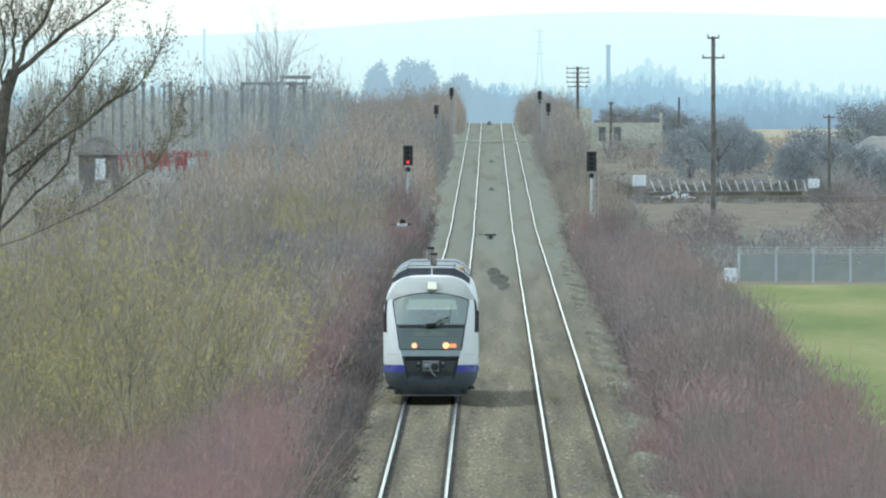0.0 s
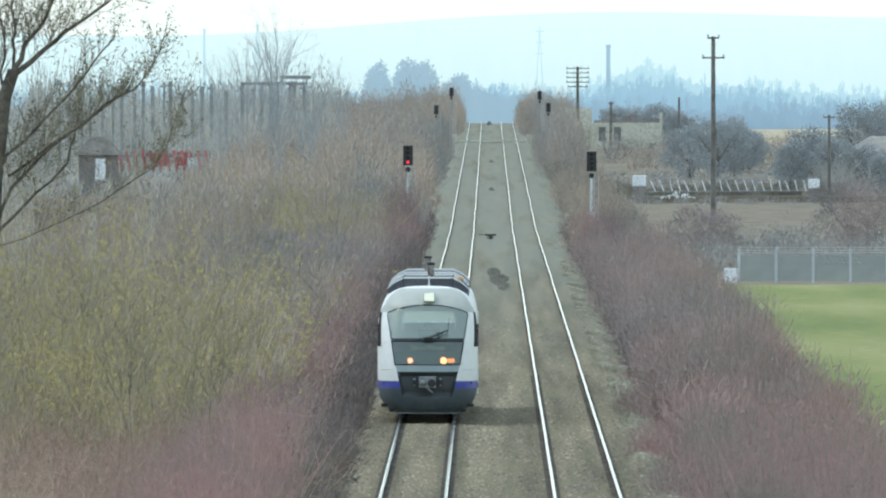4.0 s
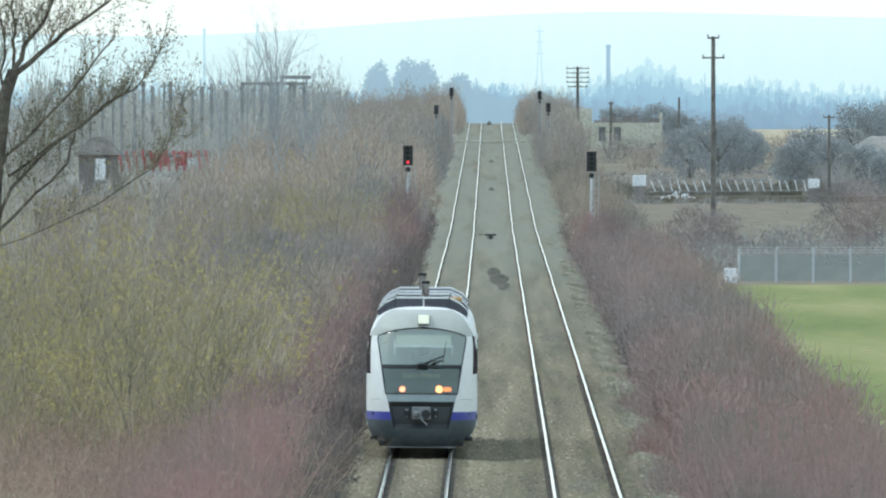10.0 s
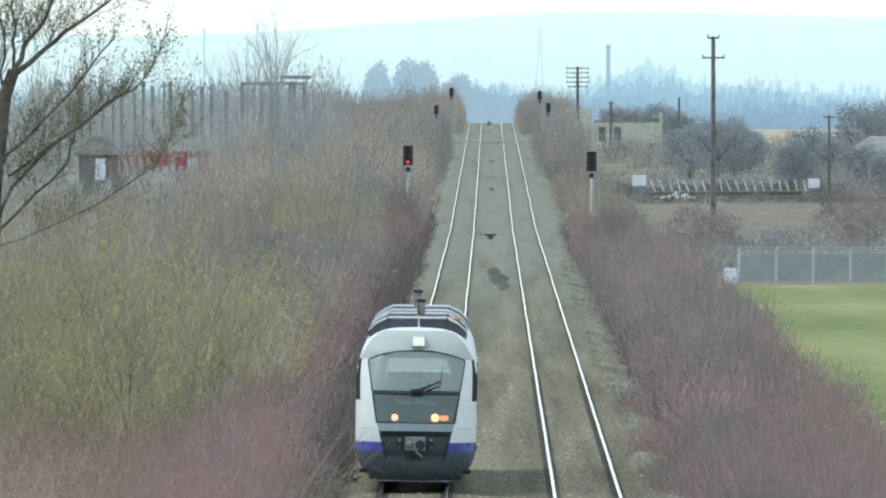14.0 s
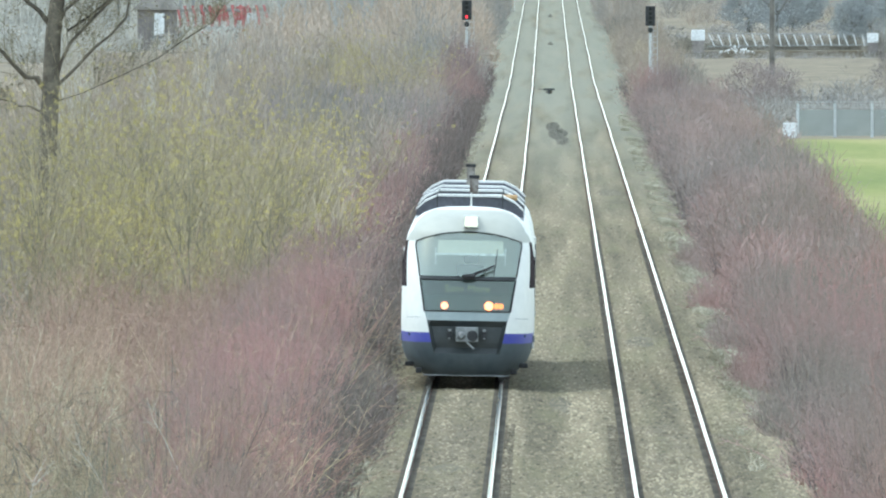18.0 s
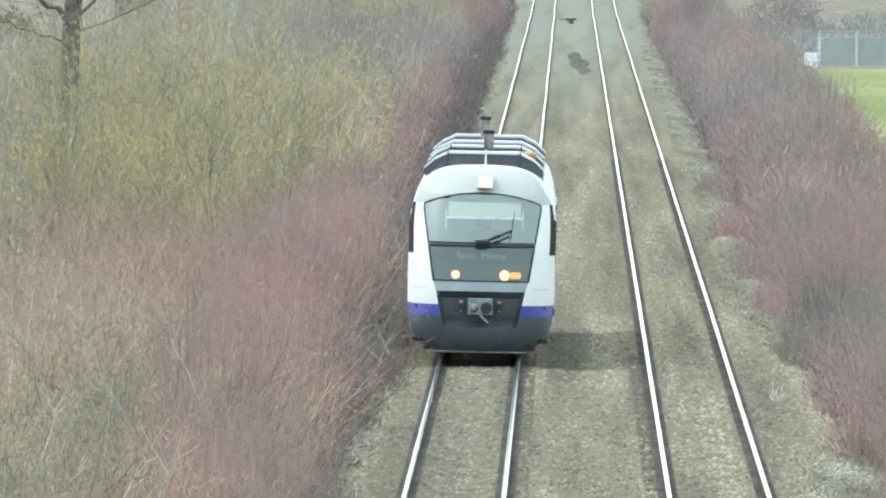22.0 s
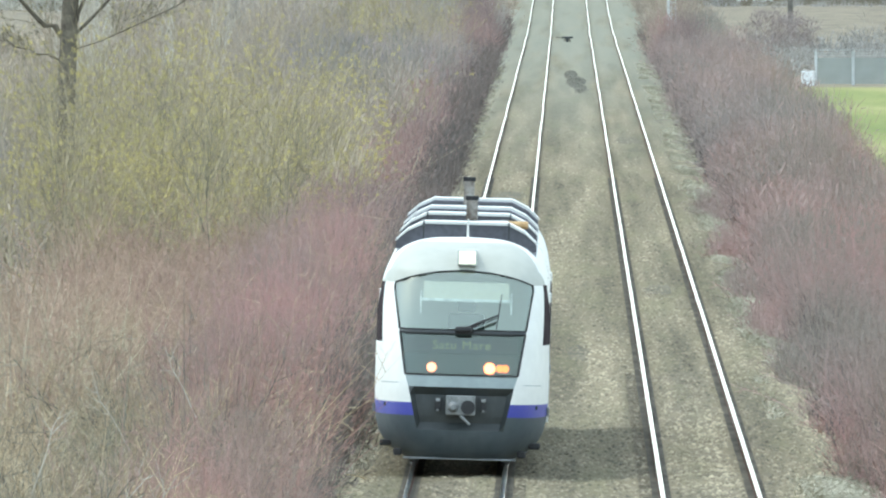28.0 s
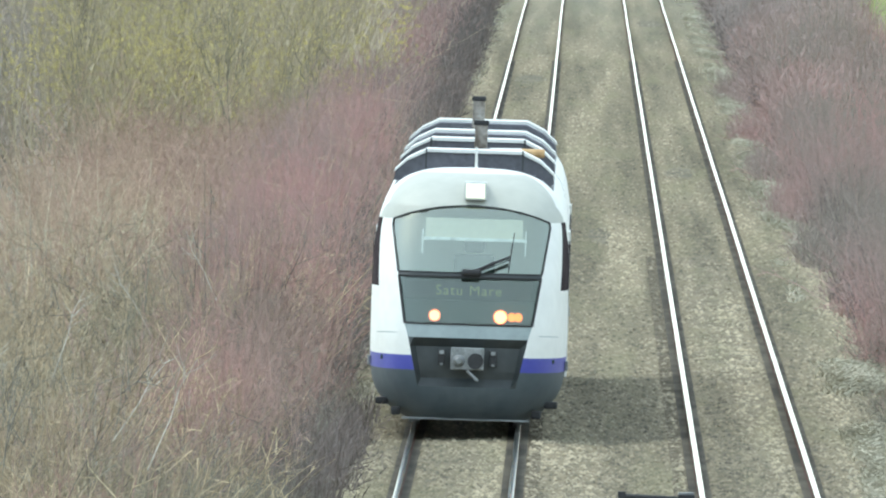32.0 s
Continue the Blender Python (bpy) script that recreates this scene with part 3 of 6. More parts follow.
ZROWS = [0.14, 0.19, 0.24, 0.34, 0.45, 0.54, 0.62, 0.74, 0.85, 0.95, 1.06, 1.19, 1.32, 1.42, 1.52, 1.68, 1.85, 2.02, 2.19, 2.25, 2.4, 2.6, 2.75, 2.9, 2.99, 3.06, 3.13, 3.18, 3.21, 3.28, 3.35, 3.42, 3.46, 3.5, 3.53, 3.56, 3.585, 3.61, 3.635, 3.66, 3.675, 3.69, 3.705, 3.72, 3.735]
UCOLS = [-2.0, -1.94, -1.86, -1.76, -1.64, -1.5, -1.36, -1.22, -1.1, -1.0, -0.9, -0.75, -0.5, -0.25, 0, 0.25, 0.5, 0.75, 0.9, 1.0, 1.1, 1.22, 1.36, 1.5, 1.64, 1.76, 1.86, 1.94, 2.0]


def zone(u, z):
    inner = abs(u) < 1
    if inner and 0.62 < z < 1.32:
        return "coupler_recess"
    if inner and 1.32 < z < 1.52:
        return "bumper_band"
    if inner and 1.52 < z < 2.19:
        return "lower_pane"
    if inner and 2.19 < z < 2.25:
        return "windscreen_bar"
    if inner and 2.25 < z < 3.21:
        return "windscreen"
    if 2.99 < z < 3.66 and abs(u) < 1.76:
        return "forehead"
    if z < 0.85:
        return "skirt"
    if z < 1.06:
        return "blue_band"
    if 2.02 < z < 2.99 and abs(u) > 1.55:
        return "cab_side_window"
    return "cab_shell"


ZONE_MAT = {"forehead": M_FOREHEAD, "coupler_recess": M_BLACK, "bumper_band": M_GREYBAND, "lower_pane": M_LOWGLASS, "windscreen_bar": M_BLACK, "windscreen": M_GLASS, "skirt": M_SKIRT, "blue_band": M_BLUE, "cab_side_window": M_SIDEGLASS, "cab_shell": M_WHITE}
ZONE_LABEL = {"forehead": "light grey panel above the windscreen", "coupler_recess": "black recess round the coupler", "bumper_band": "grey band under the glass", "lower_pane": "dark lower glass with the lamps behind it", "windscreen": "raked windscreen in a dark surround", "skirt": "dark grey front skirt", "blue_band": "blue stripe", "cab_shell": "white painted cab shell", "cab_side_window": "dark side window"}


def half_train(train):
    """One car of the pair, cab towards -y, with all its parts."""
    cells = {}
    for zi in range(len(ZROWS) - 1):
        for ui in range(len(UCOLS) - 1):
            um, zm = (UCOLS[ui] + UCOLS[ui + 1]) / 2, (ZROWS[zi] + ZROWS[zi + 1]) / 2
            key = zone(um, zm)
            if key in ("blue_band", "cab_side_window"):
                key += "|r" if um > 0 else "|l"
            cells.setdefault(key, []).append((ui, zi))
    made = {}
    order = ["cab_shell"] + [k for k in cells if k != "cab_shell"]
    for key in order:
        bm, vs = bmesh.new(), {}
        for ui, zi in cells[key]:
            quad = []
            for a, b in ((ui, zi), (ui + 1, zi), (ui + 1, zi + 1), (ui, zi + 1)):
                if (a, b) not in vs:
                    p = Vector(cab_point(UCOLS[a], ZROWS[b]))
                    if key in ("windscreen", "lower_pane"):
                        p.y += 0.012
                    if key == "coupler_recess":
                        p.y += 0.12 if (abs(UCOLS[a]) < 0.95 and 0.63 < ZROWS[b] < 1.31) else 0.0
                    vs[a, b] = bm.verts.new(p)
                quad.append(vs[a, b])
            bm.faces.new(quad)
        kind = key.split("|")[0]
        ob = part(kind, bm, ZONE_MAT[kind], train, ZONE_LABEL.get(kind, ""), smooth=kind != "coupler_recess")
        made[key] = ob
    glass = made["windscreen"]
    for key, r in (("windscreen", 0.011), ("lower_pane", 0.014)):
        src = bmesh.new()
        src.from_mesh(made[key].data)
        rim = [e for e in src.edges if len(e.link_faces) == 1]
        loop, left = [rim[0].verts[0], rim[0].verts[1]], set(rim[1:])
        while left:
            e = next((q for q in left if loop[-1] in q.verts), None)
            if e is None:
                break
            left.discard(e)
            loop.append(e.other_vert(loop[-1]))
        pts = [v.co - Vector((0, 0.012, 0)) for v in loop[:-1]]
        bm = bmesh.new()
        rings = []
        for k, p in enumerate(pts):
            run = (pts[(k + 1) % len(pts)] - pts[k - 1]).normalized()
            side = run.cross(Vector((0, 1, 0))).normalized()
            up = side.cross(run)
            rings.append([bm.verts.new(p + side * (r * a) + up * (r * b)) for a, b in ((-1, -1), (1, -1), (1, 1), (-1, 1))])
        for k in range(len(rings)):
            a, b = rings[k], rings[(k + 1) % len(rings)]
            for q in range(4):
                bm.faces.new((a[q], a[(q + 1) % 4], b[(q + 1) % 4], b[q]))
        src.free()
        part("window_gasket", bm, M_RUBBER, made[key], "black rubber gasket")
    glass.visible_shadow = False
    made["lower_pane"].visible_shadow = False
    # body behind the cab: lower dark sill, blue stripe, white flank, window strip, roof
    rows = [(0.30, 1.20), (0.62, 1.36), (0.85, 1.405), (1.06, 1.415), (1.75, 1.42), (2.65, 1.40), (3.0, 1.34), (3.25, 1.265), (3.42, 1.16), (3.56, 1.0), (3.66, 0.6), (3.68, 0.0)]

    def band(name, lo, hi, mat, label="", y0=CAB_LEN, y1=20.55):
        bm = bmesh.new()
        for sg in (-1, 1):
            sec = [(z, w) for z, w in rows if lo - 1e-6 <= z <= hi + 1e-6]
            va = [bm.verts.new((sg * w, y0, z)) for z, w in sec]
            vb = [bm.verts.new((sg * w, y1, z)) for z, w in sec]
            for i in range(len(sec) - 1):
                bm.faces.new((va[i], vb[i], vb[i + 1], va[i + 1]))
        return part(name, bm, mat, train, label, smooth=True)

    band("sill", 0.30, 0.85, M_SKIRT, "dark grey lower flank")
    band("side_stripe", 0.85, 1.06, M_BLUE, "blue stripe along the flank")
    flank = band("car_flank", 1.06, 3.42, M_WHITE, "white painted flank")
    band("car_roof", 3.42, 3.68, M_ROOFGREY, "grey roof")
    bm = bmesh.new()
    prism(bm, [(-w, z) for z, w in rows] + [(w, z) for z, w in rows[-2::-1]], 20.5, 20.56)
    part("end_wall", bm, M_ROOFGREY, train)
    part("underframe", boxed(-1.18, 1.18, 1.2, 20.5, 0.5, 0.8), M_BLACK, train)
    for sg in (-1, 1):
        for y0, y1 in ((4.0, 5.9), (6.1, 8.0), (10.2, 12.0), (12.2, 14.0), (14.2, 16.0), (16.2, 18.0), (18.2, 20.0)):
            bm = bmesh.new()
            box(bm, *sorted((sg * 1.36, sg * 1.424)), y0, y1, 1.78, 2.62, 0.012)
            part("side_window", bm, M_SIDEGLASS, flank, "dark passenger window")
        door = part("door", boxed(*sorted((sg * 1.37, sg * 1.426)), 8.4, 9.8, 0.62, 2.75, bevel=0.012), M_WHITE, train, "white double door")
        part("door_window", boxed(*sorted((sg * 1.37, sg * 1.430)), 8.55, 9.05, 1.45, 2.55), M_SIDEGLASS, door)
        part("door_window", boxed(*sorted((sg * 1.37, sg * 1.430)), 9.15, 9.65, 1.45, 2.55), M_SIDEGLASS, door)
    # bogie with two wheelsets
    bogie = part("bogie", boxed(-0.95, 0.95, 3.3, 6.7, 0.42, 0.66, bevel=0.04), M_RUBBER, train)
    for y in (4.0, 6.0):
        bm = bmesh.new()
        rod(bm, (-0.8, y, 0.385), (0.8, y, 0.385), 0.08, seg=12)
        part("axle", bm, M_STEEL, bogie)
        for sg in (-1, 1):
            bm = bmesh.new()
            rod(bm, (sg * 0.69, y, 0.387), (sg * 0.82, y, 0.387), 0.385, seg=28)
            rod(bm, (sg * 0.68, y, 0.387), (sg * 0.705, y, 0.387), 0.41, seg=28)
            part("wheel", bm, M_STEEL, bogie)
    # end steps and sand pipes that show below the skirt
    for sg in (-1, 1):
        part("rail_guard", boxed(*sorted((sg * 0.94, sg * 1.08)), 0.6, 0.75, 0.18, 0.30, bevel=0.03), M_RUBBER, train)
        part("step", boxed(*sorted((sg * 1.12, sg * 1.31)), 1.1, 1.4, 0.32, 0.42, bevel=0.03), M_RUBBER, train)
        part("lamp_bracket", boxed(*sorted((sg * 1.40, sg * 1.445)), 1.9, 2.1, 0.86, 1.0, bevel=0.01), M_STEEL, train)
        part("panel_joint", boxed(*sorted((sg * 1.02, sg * 1.3)), 0.145, 0.17, 1.375, 1.385), M_GREYBAND, train)
    part("skirt_lip", boxed(-0.92, 0.92, 0.40, 0.44, 0.135, 0.165, bevel=0.012), M_STEEL, train, "pale worn lower lip of the skirt")
    # coupler in its recess
    plate = part("coupler", boxed(-0.24, 0.24, -0.02, 0.30, 0.87, 1.19, bevel=0.02), M_STEEL, train, "grey automatic coupler head")
    part("coupler_cone", rodded((-0.12, -0.14, 1.0), (-0.12, 0.0, 1.0), 0.04, 0.10, 18), M_STEEL, plate)
    part("coupler_socket", rodded((0.12, -0.035, 1.0), (0.12, 0.02, 1.0), 0.115, 0.115, 20), M_RUBBER, plate)
    part("coupler_lever", rodded((0.0, -0.05, 0.86), (0.16, -0.05, 0.72), 0.022), M_STEEL, plate)
    part("coupler_shaft", rodded((0, 0.28, 0.98), (0, 0.9, 0.98), 0.12), M_BLACK, plate)
    for sg in (-1, 1):
        cb = part("cable_box", boxed(*sorted((sg * 0.32, sg * 0.42)), 0.05, 0.30, 0.93, 1.15, bevel=0.015), M_RUBBER, train)
        part("cable_plug", boxed(*sorted((sg * 0.335, sg * 0.405)), 0.02, 0.06, 1.09, 1.14), M_STEEL, cb)
        part("cable_plug", boxed(*sorted((sg * 0.35, sg * 0.39)), 0.02, 0.06, 0.93, 0.96), M_STEEL, cb)
    # cab inside
    desk = part("driver_desk", boxed(-1.0, 1.0, 0.62, 1.3, 1.3, 2.22, bevel=0.06), M_DESK, train, "dark driver's desk")
    part("desk_top", boxed(-0.95, 0.95, 0.66, 1.25, 2.225, 2.245, bevel=0.008), M_CAB, desk, "pale grey-green desk top")
    part("lamp_board", boxed(-0.98, 0.98, 0.40, 0.60, 1.32, 1.86, bevel=0.02), M_DESK, train)
    part("display_board", boxed(-0.9, 0.9, 0.50, 0.60, 1.87, 2.15, bevel=0.01), M_BLACK, train, "black destination display")
    part("cab_rear_wall", boxed(-1.12, 1.12, 2.5, 2.56, 1.0, 3.36), M_CAB, train)
    part("cab_floor", boxed(-1.25, 1.25, 0.7, 2.5, 0.98, 1.04), M_DESK, train)
    part("cab_ceiling", boxed(-1.0, 1.0, 1.75, 2.5, 3.3, 3.34), M_CAB, train)
    blind = part("sun_blind", boxed(-0.66, 0.74, 1.18, 1.20, 2.74, 3.02), M_BLIND, train, "pale roller blind behind the windscreen")
    part("blind_rail", boxed(-0.72, 0.80, 1.15, 1.19, 2.70, 2.745), M_WHITEWASH, blind)
    for x in (-0.70, 0.78):
        part("blind_rod", rodded((x, 1.16, 2.50), (x, 1.16, 2.86), 0.014), M_WHITEWASH, blind)
    seat = part("driver_seat", boxed(-0.25, 0.35, 1.7, 1.85, 1.6, 2.5, bevel=0.06), M_DESK, train)
    part("headrest", boxed(-0.1, 0.2, 1.7, 1.82, 2.52, 2.72, bevel=0.05), M_DESK, seat)
    # wiper
    wiper = part("wiper_motor", boxed(-0.13, 0.16, 0.30, 0.50, 2.215, 2.31, bevel=0.046), M_RUBBER, train)
    part("wiper_arm", rodded((0.10, 0.37, 2.30), (0.56, 0.50, 2.50), 0.026, 0.016), M_RUBBER, wiper)
    part("wiper_arm", rodded((0.12, 0.36, 2.27), (0.56, 0.49, 2.46), 0.009), M_RUBBER, wiper)
    part("wiper_blade", rodded((0.55, 0.40, 2.28), (0.62, 0.74, 2.84), 0.007), M_RUBBER, wiper)
    # lamps
    for x, r, mat, nm in ((-0.49, 0.072, M_DIMLIGHT, "headlight"), (0.455, 0.086, M_HEADLIGHT, "headlight"), (0.62, 0.055, M_MARKER, "marker_light"), (0.71, 0.055, M_MARKER, "marker_light")):
        # the housing ring glows to imitate the halo round the lens
        lamp = part(nm, rodded((x, 0.345, 1.635), (x, 0.41, 1.635), r * 1.22, r * 1.22, 20), M_LAMPHALO, train)
        part("lens", rodded((x, 0.33, 1.635), (x, 0.35, 1.635), r, r, 20), mat, lamp, "lit warm lens")
    box_lamp = part("top_lamp", boxed(-0.12, 0.20, 1.13, 1.62, 3.29, 3.55, bevel=0.02), M_MAST, train, "pale square top lamp")
    part("lens", boxed(-0.095, 0.175, 1.115, 1.135, 3.315, 3.525, bevel=0.008), M_TOPLIGHT, box_lamp)
    # roof fairings
    out = [(-1.16, 3.50), (-1.14, 3.63), (-0.95, 3.80), (-0.68, 3.93), (0.68, 3.93), (0.95, 3.80), (1.14, 3.63), (1.16, 3.50)]
    cap = [(-1.17, 3.61), (-0.965, 3.79), (-0.69, 3.92), (0.69, 3.92), (0.965, 3.79), (1.17, 3.61), (1.15, 3.66), (0.96, 3.835), (0.69, 3.965), (-0.69, 3.965), (-0.96, 3.835), (-1.15, 3.66)]
    for y in (4.0, 15.6):
        fair = part("roof_fairing", prism(bmesh.new(), out, y, y + 3.0), M_ROOFGREY, train, "grey roof fairing with a white edge")
        bm = bmesh.new()
        prism(bm, cap, y - 0.05, y + 1.5)
        part("fairing_cap", bm, M_WHITE, fair, "white fairing cover")
        for x in (-0.70, 0.70):
            part("fairing_seam", boxed(x - 0.012, x + 0.012, y - 0.056, y - 0.048, 3.52, 3.97), M_BLACK, fair)
    part("roof_hatch", boxed(-0.25, 0.25, 10.0, 11.0, 3.66, 3.74, bevel=0.03), M_WHITE, train)
    # exhaust and aerial
    stack = part("exhaust_pipe", boxed(-0.02, 0.17, 6.9, 7.1, 3.6, 4.33, bevel=0.02), M_EXHAUST, train, "sooty square exhaust stack")
    part("pipe_rim", boxed(-0.035, 0.185, 6.88, 7.12, 4.29, 4.36, bevel=0.01), M_RUBBER, stack)
    part("aerial", rodded((0.03, 3.3, 3.66), (0.03, 3.3, 4.02), 0.025, 0.015), M_WHITE, train)
    part("aerial_base", boxed(-0.2, 0.22, 3.1, 3.5, 3.66, 3.70, bevel=0.015), M_WHITE, train)


def railcar():
    train = thing("railcar_train", Matrix(), "white two-car diesel railcar train with a blue stripe and lit headlights", "train")
    half_train(train)
    front = list(train.children)
    turn = pose(0, 41.4, 0, 0, 0, 180)
    for ob in front:
        twin = copy_thing(ob, turn)
        twin.parent = train
    words = bpy.data.curves.new("display_words", "FONT")
    words.body, words.size, words.extrude, words.space_character = "Satu Mare", 0.21, 0.002, 1.12
    tmp = new("display_words_curve", words)
    me = bpy.data.meshes.new_from_object(tmp)
    bpy.data.objects.remove(tmp)
    me.materials.append(M_DISPLAY)
    text = new("display_words", me)
    text.parent = train
    text.matrix_basis = pose(-0.49, 0.49, 1.93, 90, 0, 0)
    pipe = part("roof_pipe", rodded((0.2, 8.9, 3.86), (0.66, 8.95, 3.87), 0.07), M_WHITE, train, "white roof pipe with an orange end")
    part("pipe_end", rodded((0.66, 8.95, 3.87), (1.0, 9.0, 3.87), 0.065), material("orange_roof_pipe", (0.46, 0.26, 0.09), (0.60, 0.40, 0.20), 3.0, 0.6, fine=10, by="object_space"), pipe, "orange pipe end")
    for y in (20.3,):
        bm = bmesh.new()
        for k in range(6):
            box(bm, -1.12, 1.12, 20.56 + k * 0.05, 20.59 + k * 0.05, 0.9, 3.4)
        part("gangway_bellows", bm, M_RUBBER, train, "black folding bellows between the cars")
    part("middle_bogie", boxed(-0.95, 0.95, 19.1, 22.3, 0.42, 0.66, bevel=0.04), M_RUBBER, train)
    return train


TRAIN = railcar()

# ---- thickets ----
def templates(seed, n, **kw):
    rng = np.random.default_rng(seed)
    out = []
    for _ in range(n):
        a, b, tips = shrub(rng, **kw)
        out.append((joined([a, b]), tips))
    return out


def shrub_meshes(name, seed, n, mat, **kw):
    """Pairs of meshes, stems and twigs, of some bushes one metre high."""
    rng = np.random.default_rng(seed)
    out = []
    for _ in range(n):
        a, b, _ = shrub(rng, **kw)
        out.append((mesh_of("stem", *a, mat), mesh_of("twig_crown", *b, mat)))
    return out


def near_shrubs(name, meshes, rows, label, group):
    for k, (x, y, z, a, w, h) in enumerate(rows):
        root = tagged(new(name), label, "shrub", group)
        root.matrix_basis = Matrix.Translation((x, y, z)) @ Matrix.Rotation(a, 4, "Z") @ Matrix.Diagonal((w, w, h, 1))
        for pn, me in zip(("stem", "twig_crown"), meshes[k % len(meshes)]):
            ob = new(pn, me)
            ob.parent = root


def grow(rng, y0, y1, x0, x1, step_y, step_x, width, height, sink=0.0, inner=0.0, keep=0.0, uneven=0.5):
    """Rows of x, y, z, turn, width scale, height scale over a strip; inner lowers the plants at its edge towards the track, keep is the clear width from the line's middle."""
    rows = []
    y = y0
    while y < y1:
        sy, sx = step_y(y), step_x
        xs = np.arange(x0, x1, sx)
        for x in xs:
            px, py = x + rng.uniform(0, sx), y + rng.uniform(0, sy)
            wide = width * rng.uniform(0.85, 1.2)
            if keep:
                side = 1 if px > 0.25 else -1
                px = 0.25 + side * max(abs(px - 0.25), keep + 0.58 * wide + rng.uniform(0, 0.4))
            z = float(ground_z(np.array([px]), np.array([py]))[0]) - 0.05 - sink
            e = min(abs(px - 0.25) - 4.0, 2.0) / 2.0
            h = height * rng.uniform(0.8, 1.15) * (1 + uneven * noise.noise((px * 0.33, py * 0.025, 3.0))) * (1 - inner * (1 - max(0, e)))
            rows.append((px, py, z, rng.uniform(0, 6.28), wide, h))
        y += sy
    return rows


rg = np.random.default_rng(21)
red_meshes = shrub_meshes("red_shrub", 1, 5, M_REDNEAR, h=1.0, spread=1.1, n_main=26, n_side=7, r=0.0031, lean=0.5, droop=0.05, n_fine=3, wild=0.7)
tan_meshes = shrub_meshes("tan_shrub", 2, 6, M_TANNEAR, h=1.0, spread=1.2, n_main=24, n_side=7, r=0.0034, lean=0.85, droop=0.24, n_fine=3, wild=0.95)
grey_meshes = shrub_meshes("grey_shrub", 3, 4, M_GREYNEAR, h=1.0, spread=1.1, n_main=24, n_side=7, r=0.0030, lean=0.7, n_fine=3, wild=0.8)
step_near = lambda y: 4.2
step_far = lambda y: 6.0 + (y - 560) * 0.011

NEAR_END = 440
RED_LABEL, RED_GROUP = "reddish bare dogwood shrub at the foot of the embankment", "red shrubs beside the line"
TAN_LABEL, TAN_GROUP = "tangled dry tan shrub without leaves", "dry shrubs beside the line"
LOW_LABEL, LOW_GROUP = "low dark grey shrub at the edge of the ballast", "low shrubs at the ballast edge"
near_shrubs("red_shrub", red_meshes, grow(rg, 342, NEAR_END, -5.9, -4.5, lambda y: 3.6, 0.75, 1.9, 3.0, inner=0.1), RED_LABEL, RED_GROUP)
near_shrubs("red_shrub", red_meshes, grow(rg, 268, 342, -7.4, -5.4, lambda y: 9.0, 0.8, 1.7, 2.3, uneven=0.2), RED_LABEL, RED_GROUP)
near_shrubs("grey_shrub", grey_meshes, grow(rg, 268, 600, -5.2, -4.5, lambda y: 4.2, 0.6, 1.1, 1.7), LOW_LABEL, LOW_GROUP)
for y0, y1, x0 in ((272, 334, -4.4), (334, 388, -3.85), (424, 446, -4.2), (584, 610, -4.1)):
    near_shrubs("grey_shrub", grey_meshes, grow(rg, y0, y1, x0 - 0.2, x0 + 0.2, lambda y: 2.8, 0.4, 0.75, 0.8), LOW_LABEL, LOW_GROUP)
for y0, y1, x0 in ((478, 548, -3.85), (640, 668, -3.85)):
    near_shrubs("grey_shrub", grey_meshes, grow(rg, y0, y1, x0 - 0.2, x0 + 0.2, lambda y: 2.2, 0.4, 0.72, 1.0), LOW_LABEL, LOW_GROUP)
near_shrubs("tan_shrub", tan_meshes, grow(rg, 262, NEAR_END, -10.4, -6.7, step_near, 1.15, 2.5, 2.45), TAN_LABEL, TAN_GROUP)
near_shrubs("tan_shrub", tan_meshes, grow(rg, 262, 342, -6.9, -6.0, lambda y: 4.4, 0.8, 1.9, 2.3, uneven=0.25), TAN_LABEL, TAN_GROUP)
near_shrubs("grey_shrub", grey_meshes, grow(rg, 300, NEAR_END, -9.5, -6.2, lambda y: 17.0, 1.7, 3.0, 2.9), "grey-brown bare shrub with upright twigs", "grey shrubs beside the line")
near_shrubs("red_shrub", red_meshes, grow(rg, 262, NEAR_END, 4.7, 8.9, lambda y: 4.8, 1.5, 2.2, 2.9, inner=0.3, keep=4.4), RED_LABEL, RED_GROUP)
for y0, y1 in ((318, 350), (372, 396), (420, 432)):
    near_shrubs("grey_shrub", grey_meshes, grow(rg, y0, y1, 4.5, 5.1, lambda y: 4.0, 0.6, 1.0, 1.1), LOW_LABEL, LOW_GROUP)


def thicket(name, parts, label):
    """A long belt of bushes that nobody could count: one joined mesh for each kind of twig."""
    root = tagged(new(name), label, "thicket", kind="stuff")
    for pn, temps, rows, mat in parts:
        n = len(temps)
        places = [(*r, k % n) for k, r in enumerate(rows)]
        ob = new(pn, mesh_of(pn, *strewn(temps, places), mat))
        ob.parent = root
        ob["kind"] = "stuff"
    return root


drg = np.random.default_rng(11)
coarse = [dome(drg, 440, 0.095, 0.0044) for _ in range(6)]
low_domes = [dome(drg, 190, 0.13, 0.0062) for _ in range(6)]
upright = [dome(drg, 380, 0.085, 0.0072) for _ in range(6)]

fine_t = [g for g, _ in templates(13, 6, h=1.0, spread=1.1, n_main=18, n_side=7, r=0.0030, lean=0.85, droop=0.16, n_fine=3, wild=0.9)]
fine_red = [g for g, _ in templates(14, 6, h=1.0, spread=1.0, n_main=22, n_side=7, r=0.0030, lean=0.4, droop=0.04, n_fine=3, wild=0.7)]
